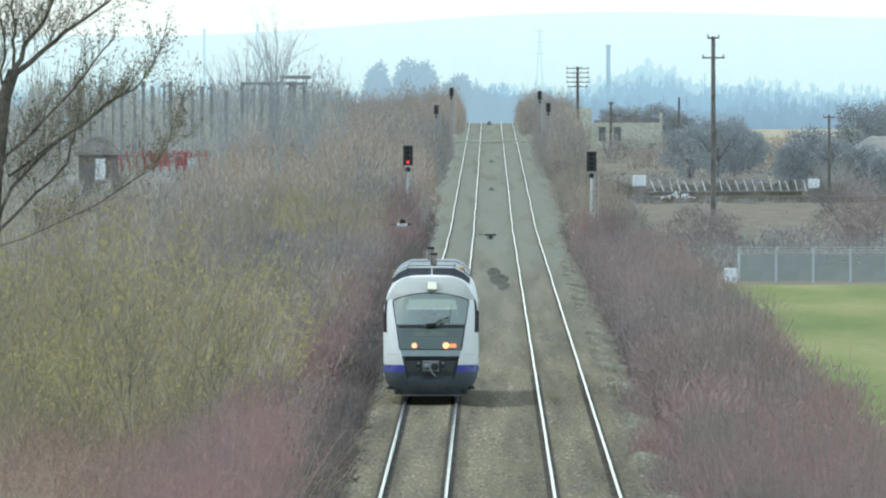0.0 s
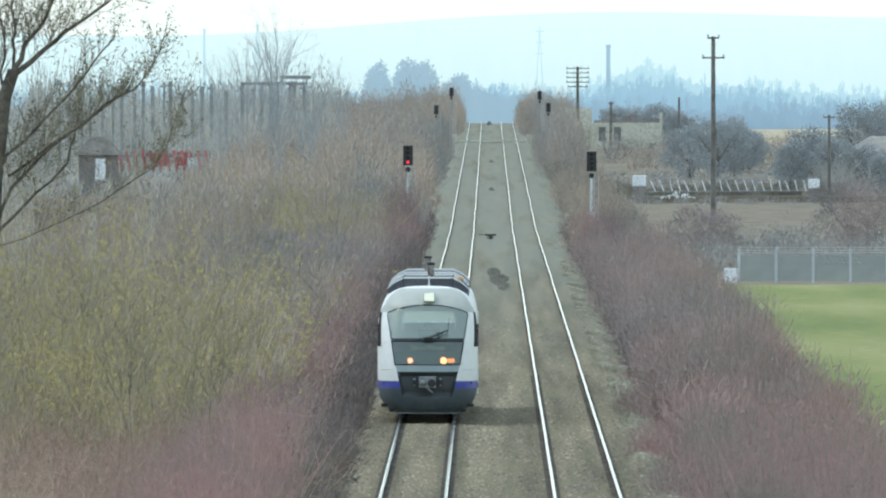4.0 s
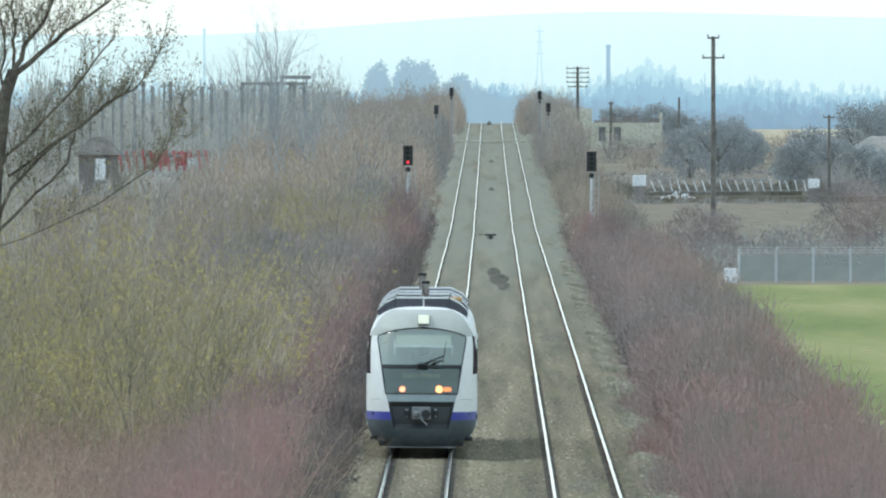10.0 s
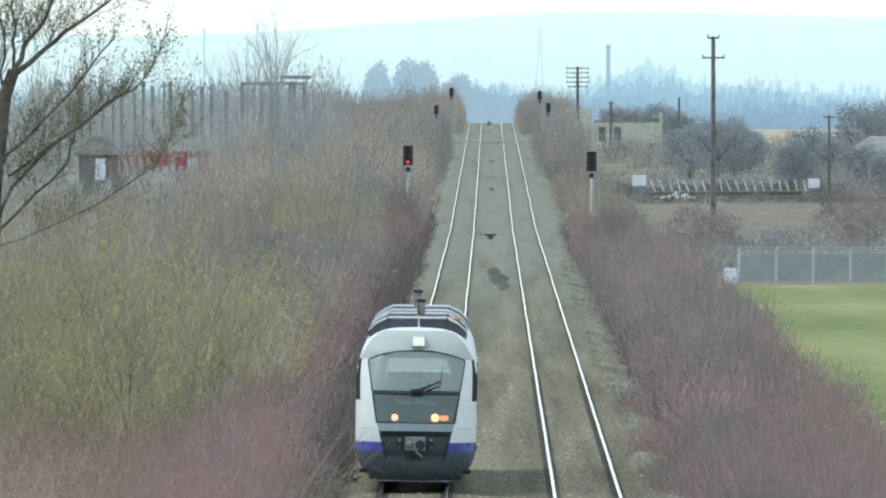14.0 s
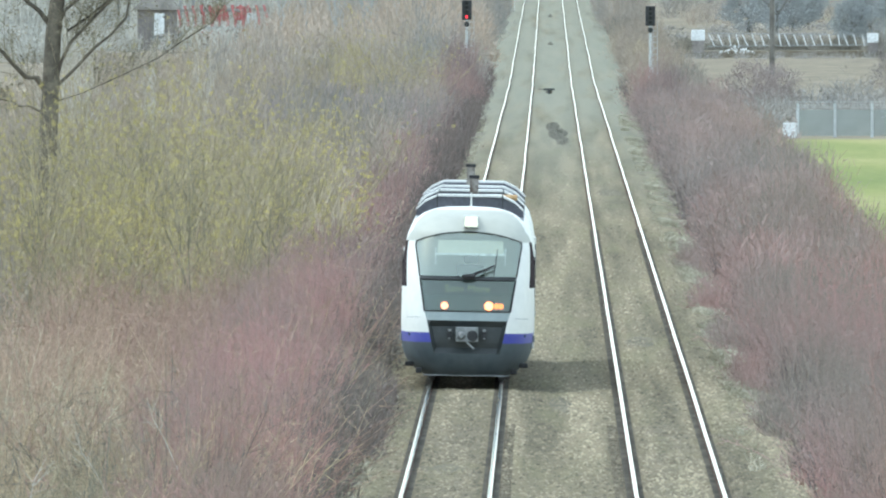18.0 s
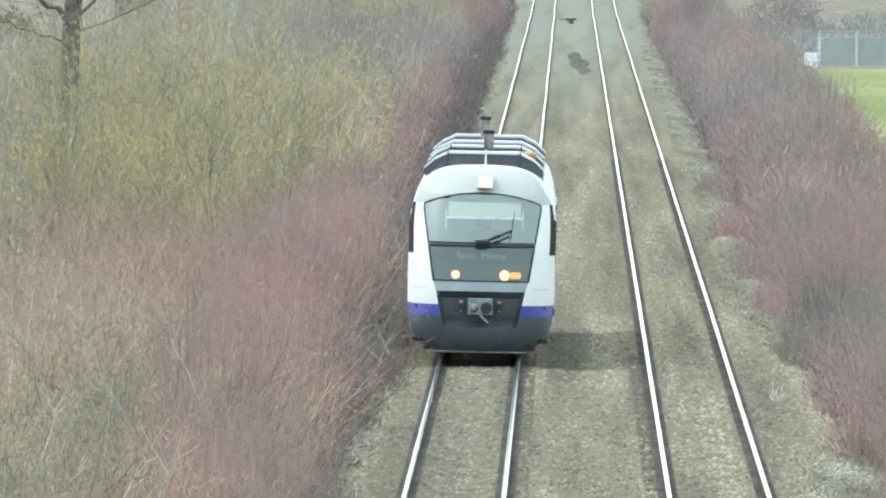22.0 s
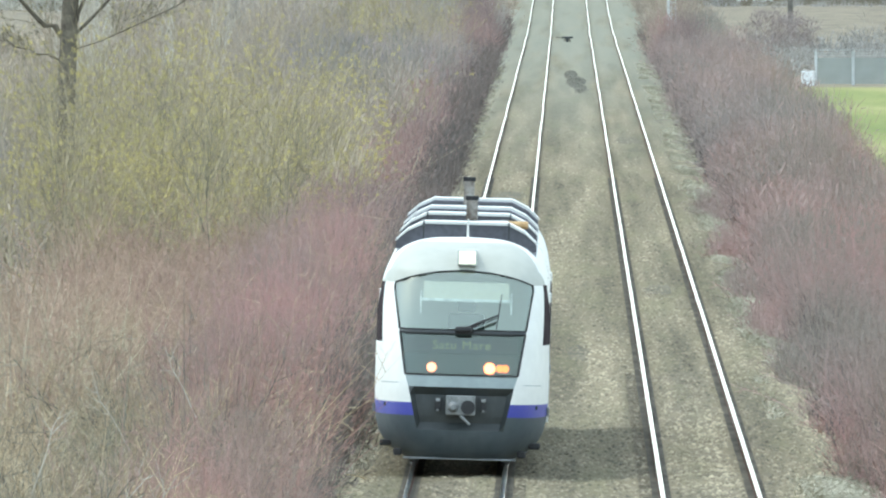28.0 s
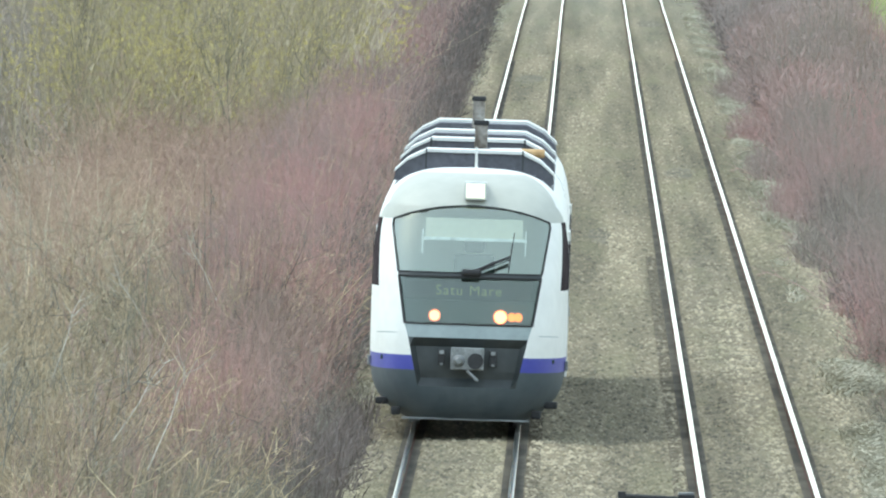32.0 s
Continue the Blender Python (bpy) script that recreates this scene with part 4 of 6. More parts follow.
mid_red = grow(rg, NEAR_END, 640, -6.5, -4.5, lambda y: 4.6, 0.85, 2.0, 2.8, inner=0.2, keep=4.1, uneven=0.3)
mid_tan = grow(rg, NEAR_END, 650, -11.5, -6.0, lambda y: 6.0, 1.6, 2.8, 2.9)
mid_right = grow(rg, NEAR_END, 640, 4.8, 8.9, lambda y: 5.5, 1.4, 2.2, 2.9, inner=0.25, keep=3.75)

# belt beside the far bank of the left track
left_red = grow(rg, 640, 1500, -6.6, -4.9, step_far, 0.9, 2.2, 3.0, inner=0.2, keep=3.15) + grow(rg, 1420, 1525, -6.6, -4.9, lambda y: 12.0, 0.9, 2.2, 4.0, keep=2.95) + grow(rg, 1485, 1528, -5.8, -4.4, lambda y: 10.0, 0.8, 1.9, 5.0, keep=3.5) + grow(rg, 1420, 1525, 5.4, 7.0, lambda y: 12.0, 0.9, 2.4, 3.6, keep=3.0)
left_edge = grow(rg, 330, 455, -5.2, -4.4, lambda y: 4.2, 0.8, 1.2, 1.8, keep=3.75) + grow(rg, 440, 620, -4.9, -4.1, lambda y: 3.2, 0.6, 1.1, 1.0, keep=2.95) + grow(rg, 455, 620, -5.2, -4.4, lambda y: 4.2, 0.8, 1.2, 1.8, keep=3.6) + grow(rg, 620, 1760, -4.9, -4.0, lambda y: 6.0 + (y - 620) * 0.009, 0.9, 1.3, 1.9, keep=3.25)
left_edge += grow(rg, 400, 1000, -4.7, -4.1, lambda y: 3.6 + (y - 400) * 0.006, 0.6, 1.3, 1.5, keep=3.3)
left_edge += grow(rg, 478, 546, -4.15, -3.75, lambda y: 1.5, 0.4, 1.05, 1.35) + grow(rg, 338, 386, -4.15, -3.7, lambda y: 1.5, 0.45, 1.0, 1.25) + grow(rg, 426, 442, -4.5, -4.0, lambda y: 1.5, 0.5, 1.0, 1.1)
left_mid = grow(rg, 720, 1500, -16, -6.4, step_far, 2.8, 3.6, 4.0, keep=4.4)
left_back = grow(rg, 640, 1500, -26, -15, lambda y: 22 + (y - 560) * 0.02, 3.0, 4.0, 4.0) + grow(rg, 1500, 1960, -36, -20, lambda y: 50.0, 3.0, 4.0, 2.0)
left_front = grow(rg, 1040, 1262, -13.5, -6.6, lambda y: 17.0, 1.35, 2.8, 4.5, uneven=0.25)
left_far = grow(rg, 1500, 3360, -20, -4.6, lambda y: 20 + (y - 1500) * 0.014, 2.2, 3.8, 6.2, inner=0.3, keep=3.2, uneven=0.32)
left_warm = grow(rg, 1870, 1965, -19.6, -15.6, lambda y: 24.0, 1.1, 2.8, 6.2, uneven=0.2) + grow(rg, 1990, 2080, -14.5, -11.0, lambda y: 30.0, 1.1, 2.8, 6.0, uneven=0.2)
left_yard = grow(rg, 1980, 2175, -48, -35, lambda y: 40.0, 2.2, 3.4, 2.6) + grow(rg, 2090, 2175, -36, -22, lambda y: 28.0, 2.0, 2.6, 2.6)
left_crest = grow(rg, 3000, 3720, -9.0, -3.6, lambda y: 40.0, 1.6, 3.0, 5.6, keep=2.9, uneven=0.2)
left_mask = grow(rg, 2330, 2390, -6.6, -4.6, lambda y: 14.0, 1.0, 1.8, 5.6, keep=3.7) + grow(rg, 2480, 2540, -5.6, -4.2, lambda y: 14.0, 0.9, 1.6, 6.4, keep=3.4)
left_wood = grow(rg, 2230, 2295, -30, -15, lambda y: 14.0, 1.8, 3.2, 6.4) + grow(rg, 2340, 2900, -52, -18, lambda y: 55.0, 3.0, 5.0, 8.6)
# the far rows take lighter, greyer twig colours in place of haze
thicket("left_thicket", [("near_red_twigs", fine_red, mid_red, M_RED), ("near_tan_twigs", fine_t, mid_tan, M_TAN), ("red_twigs", coarse, left_red, M_MAROON), ("edge_twigs", low_domes, left_edge, M_EDGE), ("grey_twigs", coarse, left_mid, M_GREY), ("dusky_twigs", coarse, left_front, M_DUSKY), ("back_twigs", coarse, left_back, M_GREY), ("russet_twigs", upright, left_far + left_crest + left_mask, M_HAZYRUSSET), ("warm_twigs", upright, left_warm, M_BROWNWOOD), ("wood_twigs", upright, left_wood + left_yard, M_HAZYWOOD)],
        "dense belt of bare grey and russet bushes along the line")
# belt on the other side
right_red = grow(rg, 640, 860, 4.9, 9.0, step_far, 1.3, 2.3, 2.9, inner=0.25, keep=3.6)
right_dusk = grow(rg, 850, 1500, 4.9, 9.0, step_far, 1.3, 2.3, 2.9, inner=0.25, keep=3.6)
right_edge = grow(rg, 300, 440, 5.2, 5.9, lambda y: 4.5, 0.7, 1.3, 1.2, keep=4.3) + grow(rg, 440, 1700, 4.8, 5.5, lambda y: 4.6 + (y - 440) * 0.009, 0.7, 1.2, 1.2, keep=3.6)
right_fringe = []
for y0, x0 in ((362, 4.85), (396, 4.8), (432, 4.7), (470, 4.6), (512, 4.4), (560, 4.2), (614, 4.0), (680, 4.0), (760, 4.0)):
    right_fringe += grow(rg, y0 - 9, y0 + 11, x0, x0 + 0.6, lambda y: 2.4, 0.6, 1.15, 1.35)
right_far = grow(rg, 1500, 2300, 5.4, 9.4, lambda y: 14 + (y - 1500) * 0.012, 2.0, 3.2, 3.0, inner=0.3, keep=3.05)
right_end = grow(rg, 2300, 2600, 5.2, 7.4, lambda y: 16.0, 1.6, 2.6, 6.0, inner=0.15, keep=3.2, uneven=0.15) + grow(rg, 3000, 3720, 4.0, 9.0, lambda y: 40.0, 1.6, 3.0, 5.2, keep=2.6, uneven=0.15) + grow(rg, 2600, 3360, 5.0, 7.6, lambda y: 18.0, 1.8, 3.2, 5.4, inner=0.3, keep=3.8, uneven=0.15)
# twigs get greyer with distance, haze mixed into their colours
thicket("right_thicket", [("near_red_twigs", fine_red, mid_right, M_RED), ("red_twigs", coarse, right_red, M_RED), ("dusky_twigs", coarse, right_dusk, M_DUSKRED), ("edge_twigs", low_domes, right_edge, M_EDGE), ("fringe_twigs", coarse, right_fringe, M_RED), ("brown_twigs", coarse, right_far, M_GREY), ("russet_twigs", upright, right_end, M_HAZYRUSSET)],
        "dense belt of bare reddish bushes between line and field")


# sparse pale fans of long arching stems over the dry shrubs
fan_meshes = shrub_meshes("fan_shrub", 8, 4, M_DEADSTEM, h=1.0, spread=0.6, n_main=15, n_side=5, r=0.0028, lean=1.0, droop=0.18, n_fine=2, wild=0.6)
near_shrubs("fan_shrub", fan_meshes, grow(rg, 275, 440, -10.0, -7.7, lambda y: 16.0, 1.15, 2.5, 2.5) + grow(rg, 446, 500, -10.8, -8.2, lambda y: 8.0, 1.2, 2.8, 2.9), "pale dead shrub of long arching stems", TAN_GROUP)


# budding willows
def willow(rng, x, y, h, w, n, leaf=0.018):
    z = float(ground_z(np.array([x]), np.array([y]))[0]) - 0.05
    a, b, tips = shrub(rng, h=h, spread=w, n_main=34, n_side=13, r=0.010, lean=0.35)
    lush = np.array([p for p in tips if noise.noise((p[0] * 0.3 + x, p[1] * 0.3, p[2] * 0.3 + y)) > 0.06])
    root = thing("willow_bush", pose(x, y, z), "tall willow bush with fresh yellow-green buds", "willow", "budding willows")
    for nm, g, m in (("crown", joined([a, b]), M_WILLOW), ("foliage", buds(rng, lush, n, leaf), M_BUD)):
        ob = new(nm, mesh_of(nm, *g, m))
        ob.parent = root
        ob["kind"] = "stuff"
    return root


wrg = np.random.default_rng(5)
willows = []
for k in range(12):
    willows.append(willow(wrg, wrg.uniform(-14.5, -6.6), 640 + k * 14, wrg.uniform(5.0, 6.4), wrg.uniform(3.2, 4.4), 10500))
for k, (x, y, h) in enumerate(((-12.9, 632, 5.8), (-11.0, 648, 6.1), (-13.6, 665, 6.5), (-9.8, 660, 5.6), (-12.0, 690, 6.6), (-8.6, 705, 5.8), (-14.4, 712, 6.2), (-10.4, 734, 6.4), (-7.6, 745, 5.4), (-12.6, 764, 6.8))):
    copy_thing(willows[k % 12], pose(x, y, float(ground_z(np.array([x]), np.array([float(y)]))[0]) - 0.05, 0, 0, 40 * k) @ Matrix.Diagonal((1, 1, h / 5.5, 1)))


for x, y in ((-10.4, 1290), (-11.8, 1320), (-9.0, 1340), (-8.0, 1372)):
    willow(wrg, x, y, wrg.uniform(6.0, 6.8), 4.4, 3400, 0.028)


def dead_branch(x, y, z, lean, size, seed):
    """A bleached forked branch standing out of the bushes."""
    prg = np.random.default_rng(seed)
    root = thing("dead_branch", pose(x, y, z, 0, lean, prg.uniform(0, 40)), "pale bleached forked branch among the bushes", "branch", "dead branches")
    stem = [(0, 0, -1.6), (0.05, 0, -0.4), (0.0, 0.05, 0.3), (0.12, 0, 1.0)]
    ob = new("stem", mesh_of("stem", *tubes(np.array([stem]) * size, np.array([[0.008, 0.0075, 0.006, 0.003]]), 6), M_PALEWOOD, True))
    ob.parent = root
    for k in range(5):
        t = prg.uniform(-0.3, 0.8)
        s = prg.choice((-1, 1))
        tw = [(0.03, 0, t), (0.03 + s * prg.uniform(0.08, 0.2), 0.05, t + prg.uniform(0.1, 0.3)), (0.03 + s * prg.uniform(0.15, 0.5), 0.05, t + prg.uniform(0.3, 0.9))]
        ob = new("twig", mesh_of("twig", *tubes(np.array([tw]) * size, np.array([[0.0055, 0.0045, 0.0025]]), 5), M_PALEWOOD))
        ob.parent = root


for k, (x, y, z, lean, size) in enumerate(((-4.75, 300, 2.2, 24, 0.55), (-5.4, 318, 1.9, 34, 0.5), (-7.0, 352, 2.0, 18, 0.5), (-5.9, 392, 2.1, -26, 0.45), (-7.6, 330, 1.9, 40, 0.5), (-6.6, 372, 2.0, -34, 0.45))):
    dead_branch(x, y, z, lean, size, k)


# ---- trees ----
def limb_set(rng, path, r0, r1, n_twig, length, up=0.6):
    """A limb along a path with twigs and small twigs on it."""
    path = np.asarray(path, float)
    k = 9
    t = np.linspace(0, len(path) - 1, k)
    line = np.stack([np.interp(t, np.arange(len(path)), path[:, i]) for i in range(3)], -1)
    line[1:-1] += rng.normal(0, 0.045, (k - 2, 3))
    main = tubes(line[None], np.linspace(r0, r1, k)[None], 6)
    s = rng.uniform(0.15, 1.0, n_twig)
    at = np.stack([np.interp(s * (k - 1), np.arange(k), line[:, i]) for i in range(3)], -1)
    d = unit(line[-1] - line[0])
    d1 = unit(d * 0.7 + rng.normal(0, 0.55, (n_twig, 3)) + np.array([0, 0, up]))
    L = length * rng.uniform(0.4, 1.0, n_twig) * (1.15 - 0.6 * s)
    tt = np.linspace(0, 1, 4)
    bend = rng.normal(0, 0.14, (n_twig, 3)) + np.array([0, 0, 0.1])
    P = at[:, None] + d1[:, None] * (L[:, None] * tt)[:, :, None] + bend[:, None] * (L[:, None] * tt**2)[:, :, None]
    R = r1 * rng.uniform(0.5, 0.9, n_twig)[:, None] * np.array([1, 0.75, 0.5, 0.2])[None]
    m = n_twig * 6
    w = rng.integers(0, n_twig, m)
    q = rng.uniform(0.15, 1, m)
    b0 = at[w] + d1[w] * (L[w] * q)[:, None] + bend[w] * (L[w] * q**2)[:, None]
    d2 = unit(d1[w] * 0.7 + rng.normal(0, 0.5, (m, 3)) + np.array([0, 0, 0.3]))
    L2 = L[w] * rng.uniform(0.15, 0.45, m)
    t3 = np.array([0, 0.5, 1])
    P2 = b0[:, None] + d2[:, None] * (L2[:, None] * t3)[:, :, None] + rng.normal(0, 0.06, (m, 1, 3)) * (L2[:, None] * t3**2)[:, :, None]
    R2 = np.maximum(0.006, r1 * 0.3) * np.ones(m)[:, None] * np.array([1, 0.8, 0.4])[None]
    return main, joined([tubes(P, R), tubes(P2, R2)]), P2[:, -1]


def bare_tree(x, y, limbs, trunk, r, n_twig, length, label, mat_bark, mat_twig, bud=0):
    rng = np.random.default_rng(int(abs(x * 37) + y))
    z = float(ground_z(np.array([float(x)]), np.array([float(y)]))[0]) - 0.1
    root = thing("bare_tree", pose(x, y, z), label, "tree", "bare trees")
    t = np.asarray(trunk, float)[None]
    tr = new("trunk", mesh_of("trunk", *tubes(t, np.linspace(r, r * 0.55, t.shape[1])[None], 10), mat_bark, True))
    tr.parent = root
    tws, tips_all = [], []
    span = lambda p: float(np.linalg.norm(np.diff(np.asarray(p, float), axis=0), axis=1).sum())
    longest = max(span(p) for p, _, _ in limbs)
    for path, r0, r1 in limbs:
        a, b, tips = limb_set(rng, path, r0, r1, max(8, int(n_twig * span(path) / longest)), length)
        lb = new("limb", mesh_of("limb", *a, mat_bark, True))
        lb.parent = root
        tws.append(b)
        if bud:
            tips_all.append(tips)
    cr = new("crown", mesh_of("crown", *joined(tws), mat_twig))
    cr.parent = root
    if bud:
        bd = new("foliage", mesh_of("foliage", *buds(rng, np.concatenate(tips_all), bud, 0.045), M_OLIVEBARK))
        bd.parent = root
        bd["kind"] = "stuff"
    return root


# the large tree beside the line; its places are from its foot
bare_tree(-13.55, 700, [
    ([(0.75, 0, 11.0), (1.15, 0, 11.7), (1.7, 0, 12.5), (2.4, 0, 14.3)], 0.085, 0.019),
    ([(0.7, 0, 10.8), (1.54, 0, 11.5), (2.1, 0, 12.0), (3.3, 0, 12.8), (4.4, 0, 13.9)], 0.080, 0.018),
    ([(0.73, 0, 11.0), (0.72, 0.2, 12.0), (0.8, 0.5, 14.5)], 0.055, 0.018),
    ([(0.45, 0, 10.2), (0.42, -0.2, 11.6), (0.2, 0, 14.0)], 0.050, 0.018),
    ([(0.1, 0, 8.3), (-0.6, -0.2, 9.1), (-1.9, -0.3, 10.6), (-2.6, 0, 12.4)], 0.080, 0.017),
    ([(0.35, 0, 8.2), (0.8, 0.2, 9.0), (1.6, 0.5, 9.7), (2.7, 0.6, 10.9), (3.4, 0.6, 11.8)], 0.050, 0.018),
    ([(0.3, 0, 6.6), (0.75, -0.3, 7.8), (1.35, -0.4, 8.5), (2.1, -0.5, 9.2), (3.9, -0.6, 10.5)], 0.055, 0.017),
    ([(0.3, 0, 6.6), (1.3, 0.4, 7.6), (2.1, 0.6, 8.5), (2.4, 0.7, 9.2), (2.5, 0.7, 10.2)], 0.052, 0.014),
    ([(0.25, 0, 6.2), (1.5, 0.5, 6.75), (3.3, 0.8, 7.5), (4.3, 0.9, 8.3), (5.0, 0.9, 9.2), (5.35, 0.9, 10.4)], 0.021, 0.013),
    ([(0.6, 0, 8.1), (1.9, -0.5, 9.0), (3.3, -0.8, 10.0), (4.1, -0.9, 10.5), (4.8, -0.9, 11.7)], 0.040, 0.017),
    ([(0.0, 0, 6.5), (-0.7, -0.3, 7.1), (-1.6, -0.5, 8.0), (-2.8, -0.5, 9.4)], 0.090, 0.018),
    ([(0.0, 0, 5.9), (-0.9, 0.2, 6.2), (-2.2, 0.3, 6.6)], 0.035, 0.012),
], [(0, 0, 0), (0.02, 0, 3.0), (0.1, 0, 5.5), (0.22, 0, 8.0), (0.48, 0, 10.2), (0.75, 0, 11.0)], 0.30, 80, 1.7,
    "large bare tree with dark forked limbs and first buds", M_BARK, M_OLIVEBARK, 7000)


def grown_limbs(rng, h, n, spread, stout=1.0):
    out = []
    for k in range(n):
        a, z0 = k * 2.4 + rng.uniform(-0.5, 0.5), h * rng.uniform(0.3, 0.75)
        dx, dy = math.cos(a) * spread, math.sin(a) * spread
        top = min(h * 1.02, z0 + h * rng.uniform(0.3, 0.5))
        out.append(([(0, 0, z0), (dx * 0.5, dy * 0.5, (z0 + top) / 2 - 0.1), (dx, dy, top)], 0.026 * stout * h / 8, 0.011 * stout * h / 8))
    out.append(([(0, 0, h * 0.7), (0.1, 0, h * 0.88), (0.0, 0.1, h * 1.05)], 0.03 * stout * h / 8, 0.011 * stout * h / 8))
    return out


def plain_tree(x, y, h, spread, label, mat, n=8, twigs=12, r=None, stout=1.0):
    rng = np.random.default_rng(int(abs(x * 91) + y * 3))
    return bare_tree(x, y, grown_limbs(rng, h, n, spread, stout), [(0, 0, 0), (0.1, 0, h * 0.3), (0, 0.1, h * 0.55), (0.05, 0, h * 0.78)], r or 0.022 * h, twigs, h * 0.28, label, mat, mat)


def round_tree(x, y, h, sp, mat=None, label="round-crowned bare tree beyond the field", r=0.036):
    """A dense rounded winter crown on a short trunk."""
    rng = np.random.default_rng(int(abs(x * 53) + y))
    z = float(ground_z(np.array([float(x)]), np.array([float(y)]))[0]) - 0.1
    root = thing("round_tree", pose(x, y, z), label, "tree", "bare trees")
    tr = new("trunk", mesh_of("trunk", *tubes(np.array([[(0, 0, 0), (0.05, 0, h * 0.25), (0, 0.05, h * 0.5)]]), np.array([[0.2, 0.15, 0.1]]), 8), mat or M_BARK, True))
    tr.parent = root
    limbs = []
    for k in range(7):
        q = k * 0.9 + rng.uniform(0, 0.5)
        limbs.append([(0, 0, h * 0.3), (math.cos(q) * sp * 0.4, math.sin(q) * sp * 0.4, h * 0.5), (math.cos(q) * sp * 0.75, math.sin(q) * sp * 0.75, h * rng.uniform(0.6, 0.85))])
    lb = new("limb", mesh_of("limb", *tubes(np.array(limbs), np.tile(np.array([0.1, 0.07, 0.03]) * r / 0.05, (7, 1)), 5), mat or M_BARK, True))
    lb.parent = root
    n = 8000 if mat is None else 4000
    u = unit(rng.normal(0, 1, (n, 3)))
    lump = 1 + (0.08 if mat is M_FARTREE else 0.22) * np.sin(u[:, 0] * 5 + x) * np.sin(u[:, 2] * 6 + y) + 0.12 * np.sin(u[:, 1] * 9)
    c = u * (rng.uniform(0.25, 1, n) ** 0.45 * lump)[:, None] * np.array([sp, sp, h * 0.45]) + np.array([0, 0, h * 0.53])
    ends = c + unit(u + rng.normal(0, 0.6, (n, 3)) + np.array([0, 0, 0.3])) * rng.uniform(0.03, 0.08, n)[:, None] * h * 0.5
    vs, fs = tubes(np.stack([c, ends], 1), np.stack([np.full(n, r), np.full(n, r * 0.4)], 1), 2)
    cr = new("crown", mesh_of("crown", vs, fs, mat or M_HAZYCROWN))
    cr.parent = root
    return root


SLIM = "slim bare tree rising above the thicket"
for x, y, h, sp in ((-17.0, 1820, 13.5, 1.6), (-15.2, 1850, 15.0, 1.8), (-13.3, 1880, 12.6, 1.5), (-12.0, 1760, 11.6, 1.4), (-18.5, 1790, 12.4, 1.6), (-11.2, 1930, 11.8, 1.4), (-16.0, 1900, 13.8, 1.8), (-14.0, 1700, 11.2, 1.4)):
    plain_tree(x, y, h * 0.86, sp * 0.8, SLIM, M_HAZYCROWN, 7, 6, 0.04, 1.15)
for x, y, h, sp in ((-16.6, 880, 7.2, 1.3), (-15.0, 905, 8.4, 1.4), (-13.6, 930, 7.6, 1.3), (-12.2, 890, 6.6, 1.2), (-17.5, 850, 7.4, 1.4), (-11.2, 960, 7.0, 1.2), (-14.4, 1010, 7.8, 1.4), ):
    plain_tree(x, y, h * 0.8, sp, SLIM, M_GREY, 6, 12, 0.035)
for x, y, h, sp in ((-12.5, 636, 5.2, 0.7), (-8.7, 628, 5.0, 0.7), (-6.7, 622, 4.8, 0.8), (-10.3, 660, 5.2, 0.7)):
    plain_tree(x, y, h, sp, "slim dark bare sapling among the willows", M_OLIVEBARK, 5, 7, 0.022)
for x, y, h, sp in ((-15.9, 850, 8.2, 0.8), (-14.9, 840, 7.4, 0.7), (-13.4, 880, 6.6, 0.7), (-15.3, 800, 7.0, 0.6), (-16.4, 900, 8.0, 0.8), (-12.2, 905, 6.0, 0.6)):
    plain_tree(x, y, h, sp, "slim pale-barked sapling in the thicket", M_PALEWOOD, 4, 5, 0.055)
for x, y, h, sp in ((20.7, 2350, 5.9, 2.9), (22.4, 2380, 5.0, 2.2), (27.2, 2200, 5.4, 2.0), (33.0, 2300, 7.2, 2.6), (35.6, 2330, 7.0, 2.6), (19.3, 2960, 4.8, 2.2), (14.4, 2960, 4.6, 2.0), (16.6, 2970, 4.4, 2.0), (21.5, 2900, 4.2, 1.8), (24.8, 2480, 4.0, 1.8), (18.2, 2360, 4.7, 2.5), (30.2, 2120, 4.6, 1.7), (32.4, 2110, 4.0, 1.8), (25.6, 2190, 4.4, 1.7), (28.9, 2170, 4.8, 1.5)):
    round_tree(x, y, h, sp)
for x, y, h, sp in ((21.9, 1590, 4.8, 2.1), (23.6, 1620, 4.4, 1.9), (12.2, 1540, 3.3, 1.9), (13.6, 1560, 3.0, 1.6)):
    round_tree(x, y, h, sp, M_DUSKY, "sparse brown bush at the field edge", 0.020)
HAZE = "big bare tree in the hazy distance"
# these crowns glow faintly blue, haze in place of lit bark
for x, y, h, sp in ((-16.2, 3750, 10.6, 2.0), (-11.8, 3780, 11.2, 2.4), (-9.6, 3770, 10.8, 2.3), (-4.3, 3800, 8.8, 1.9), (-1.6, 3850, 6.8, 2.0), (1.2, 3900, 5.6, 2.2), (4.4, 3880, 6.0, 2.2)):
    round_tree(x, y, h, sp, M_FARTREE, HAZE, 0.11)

# scrub beyond the fence and hedges between the fields
scrub = grow(rg, 2060, 2140, 26, 40, lambda y: 30.0, 1.8, 3.0, 3.0) + grow(rg, 1385, 1640, 11.5, 34, lambda y: 26.0, 2.0, 3.0, 1.7) + grow(rg, 1640, 1760, 12, 38, lambda y: 60.0, 2.6, 2.6, 1.0) + grow(rg, 2030, 2046, 9, 27, lambda y: 8.0, 1.2, 1.8, 0.8) + grow(rg, 2075, 2420, 11, 38, lambda y: 42.0, 2.4, 3.2, 0.8)
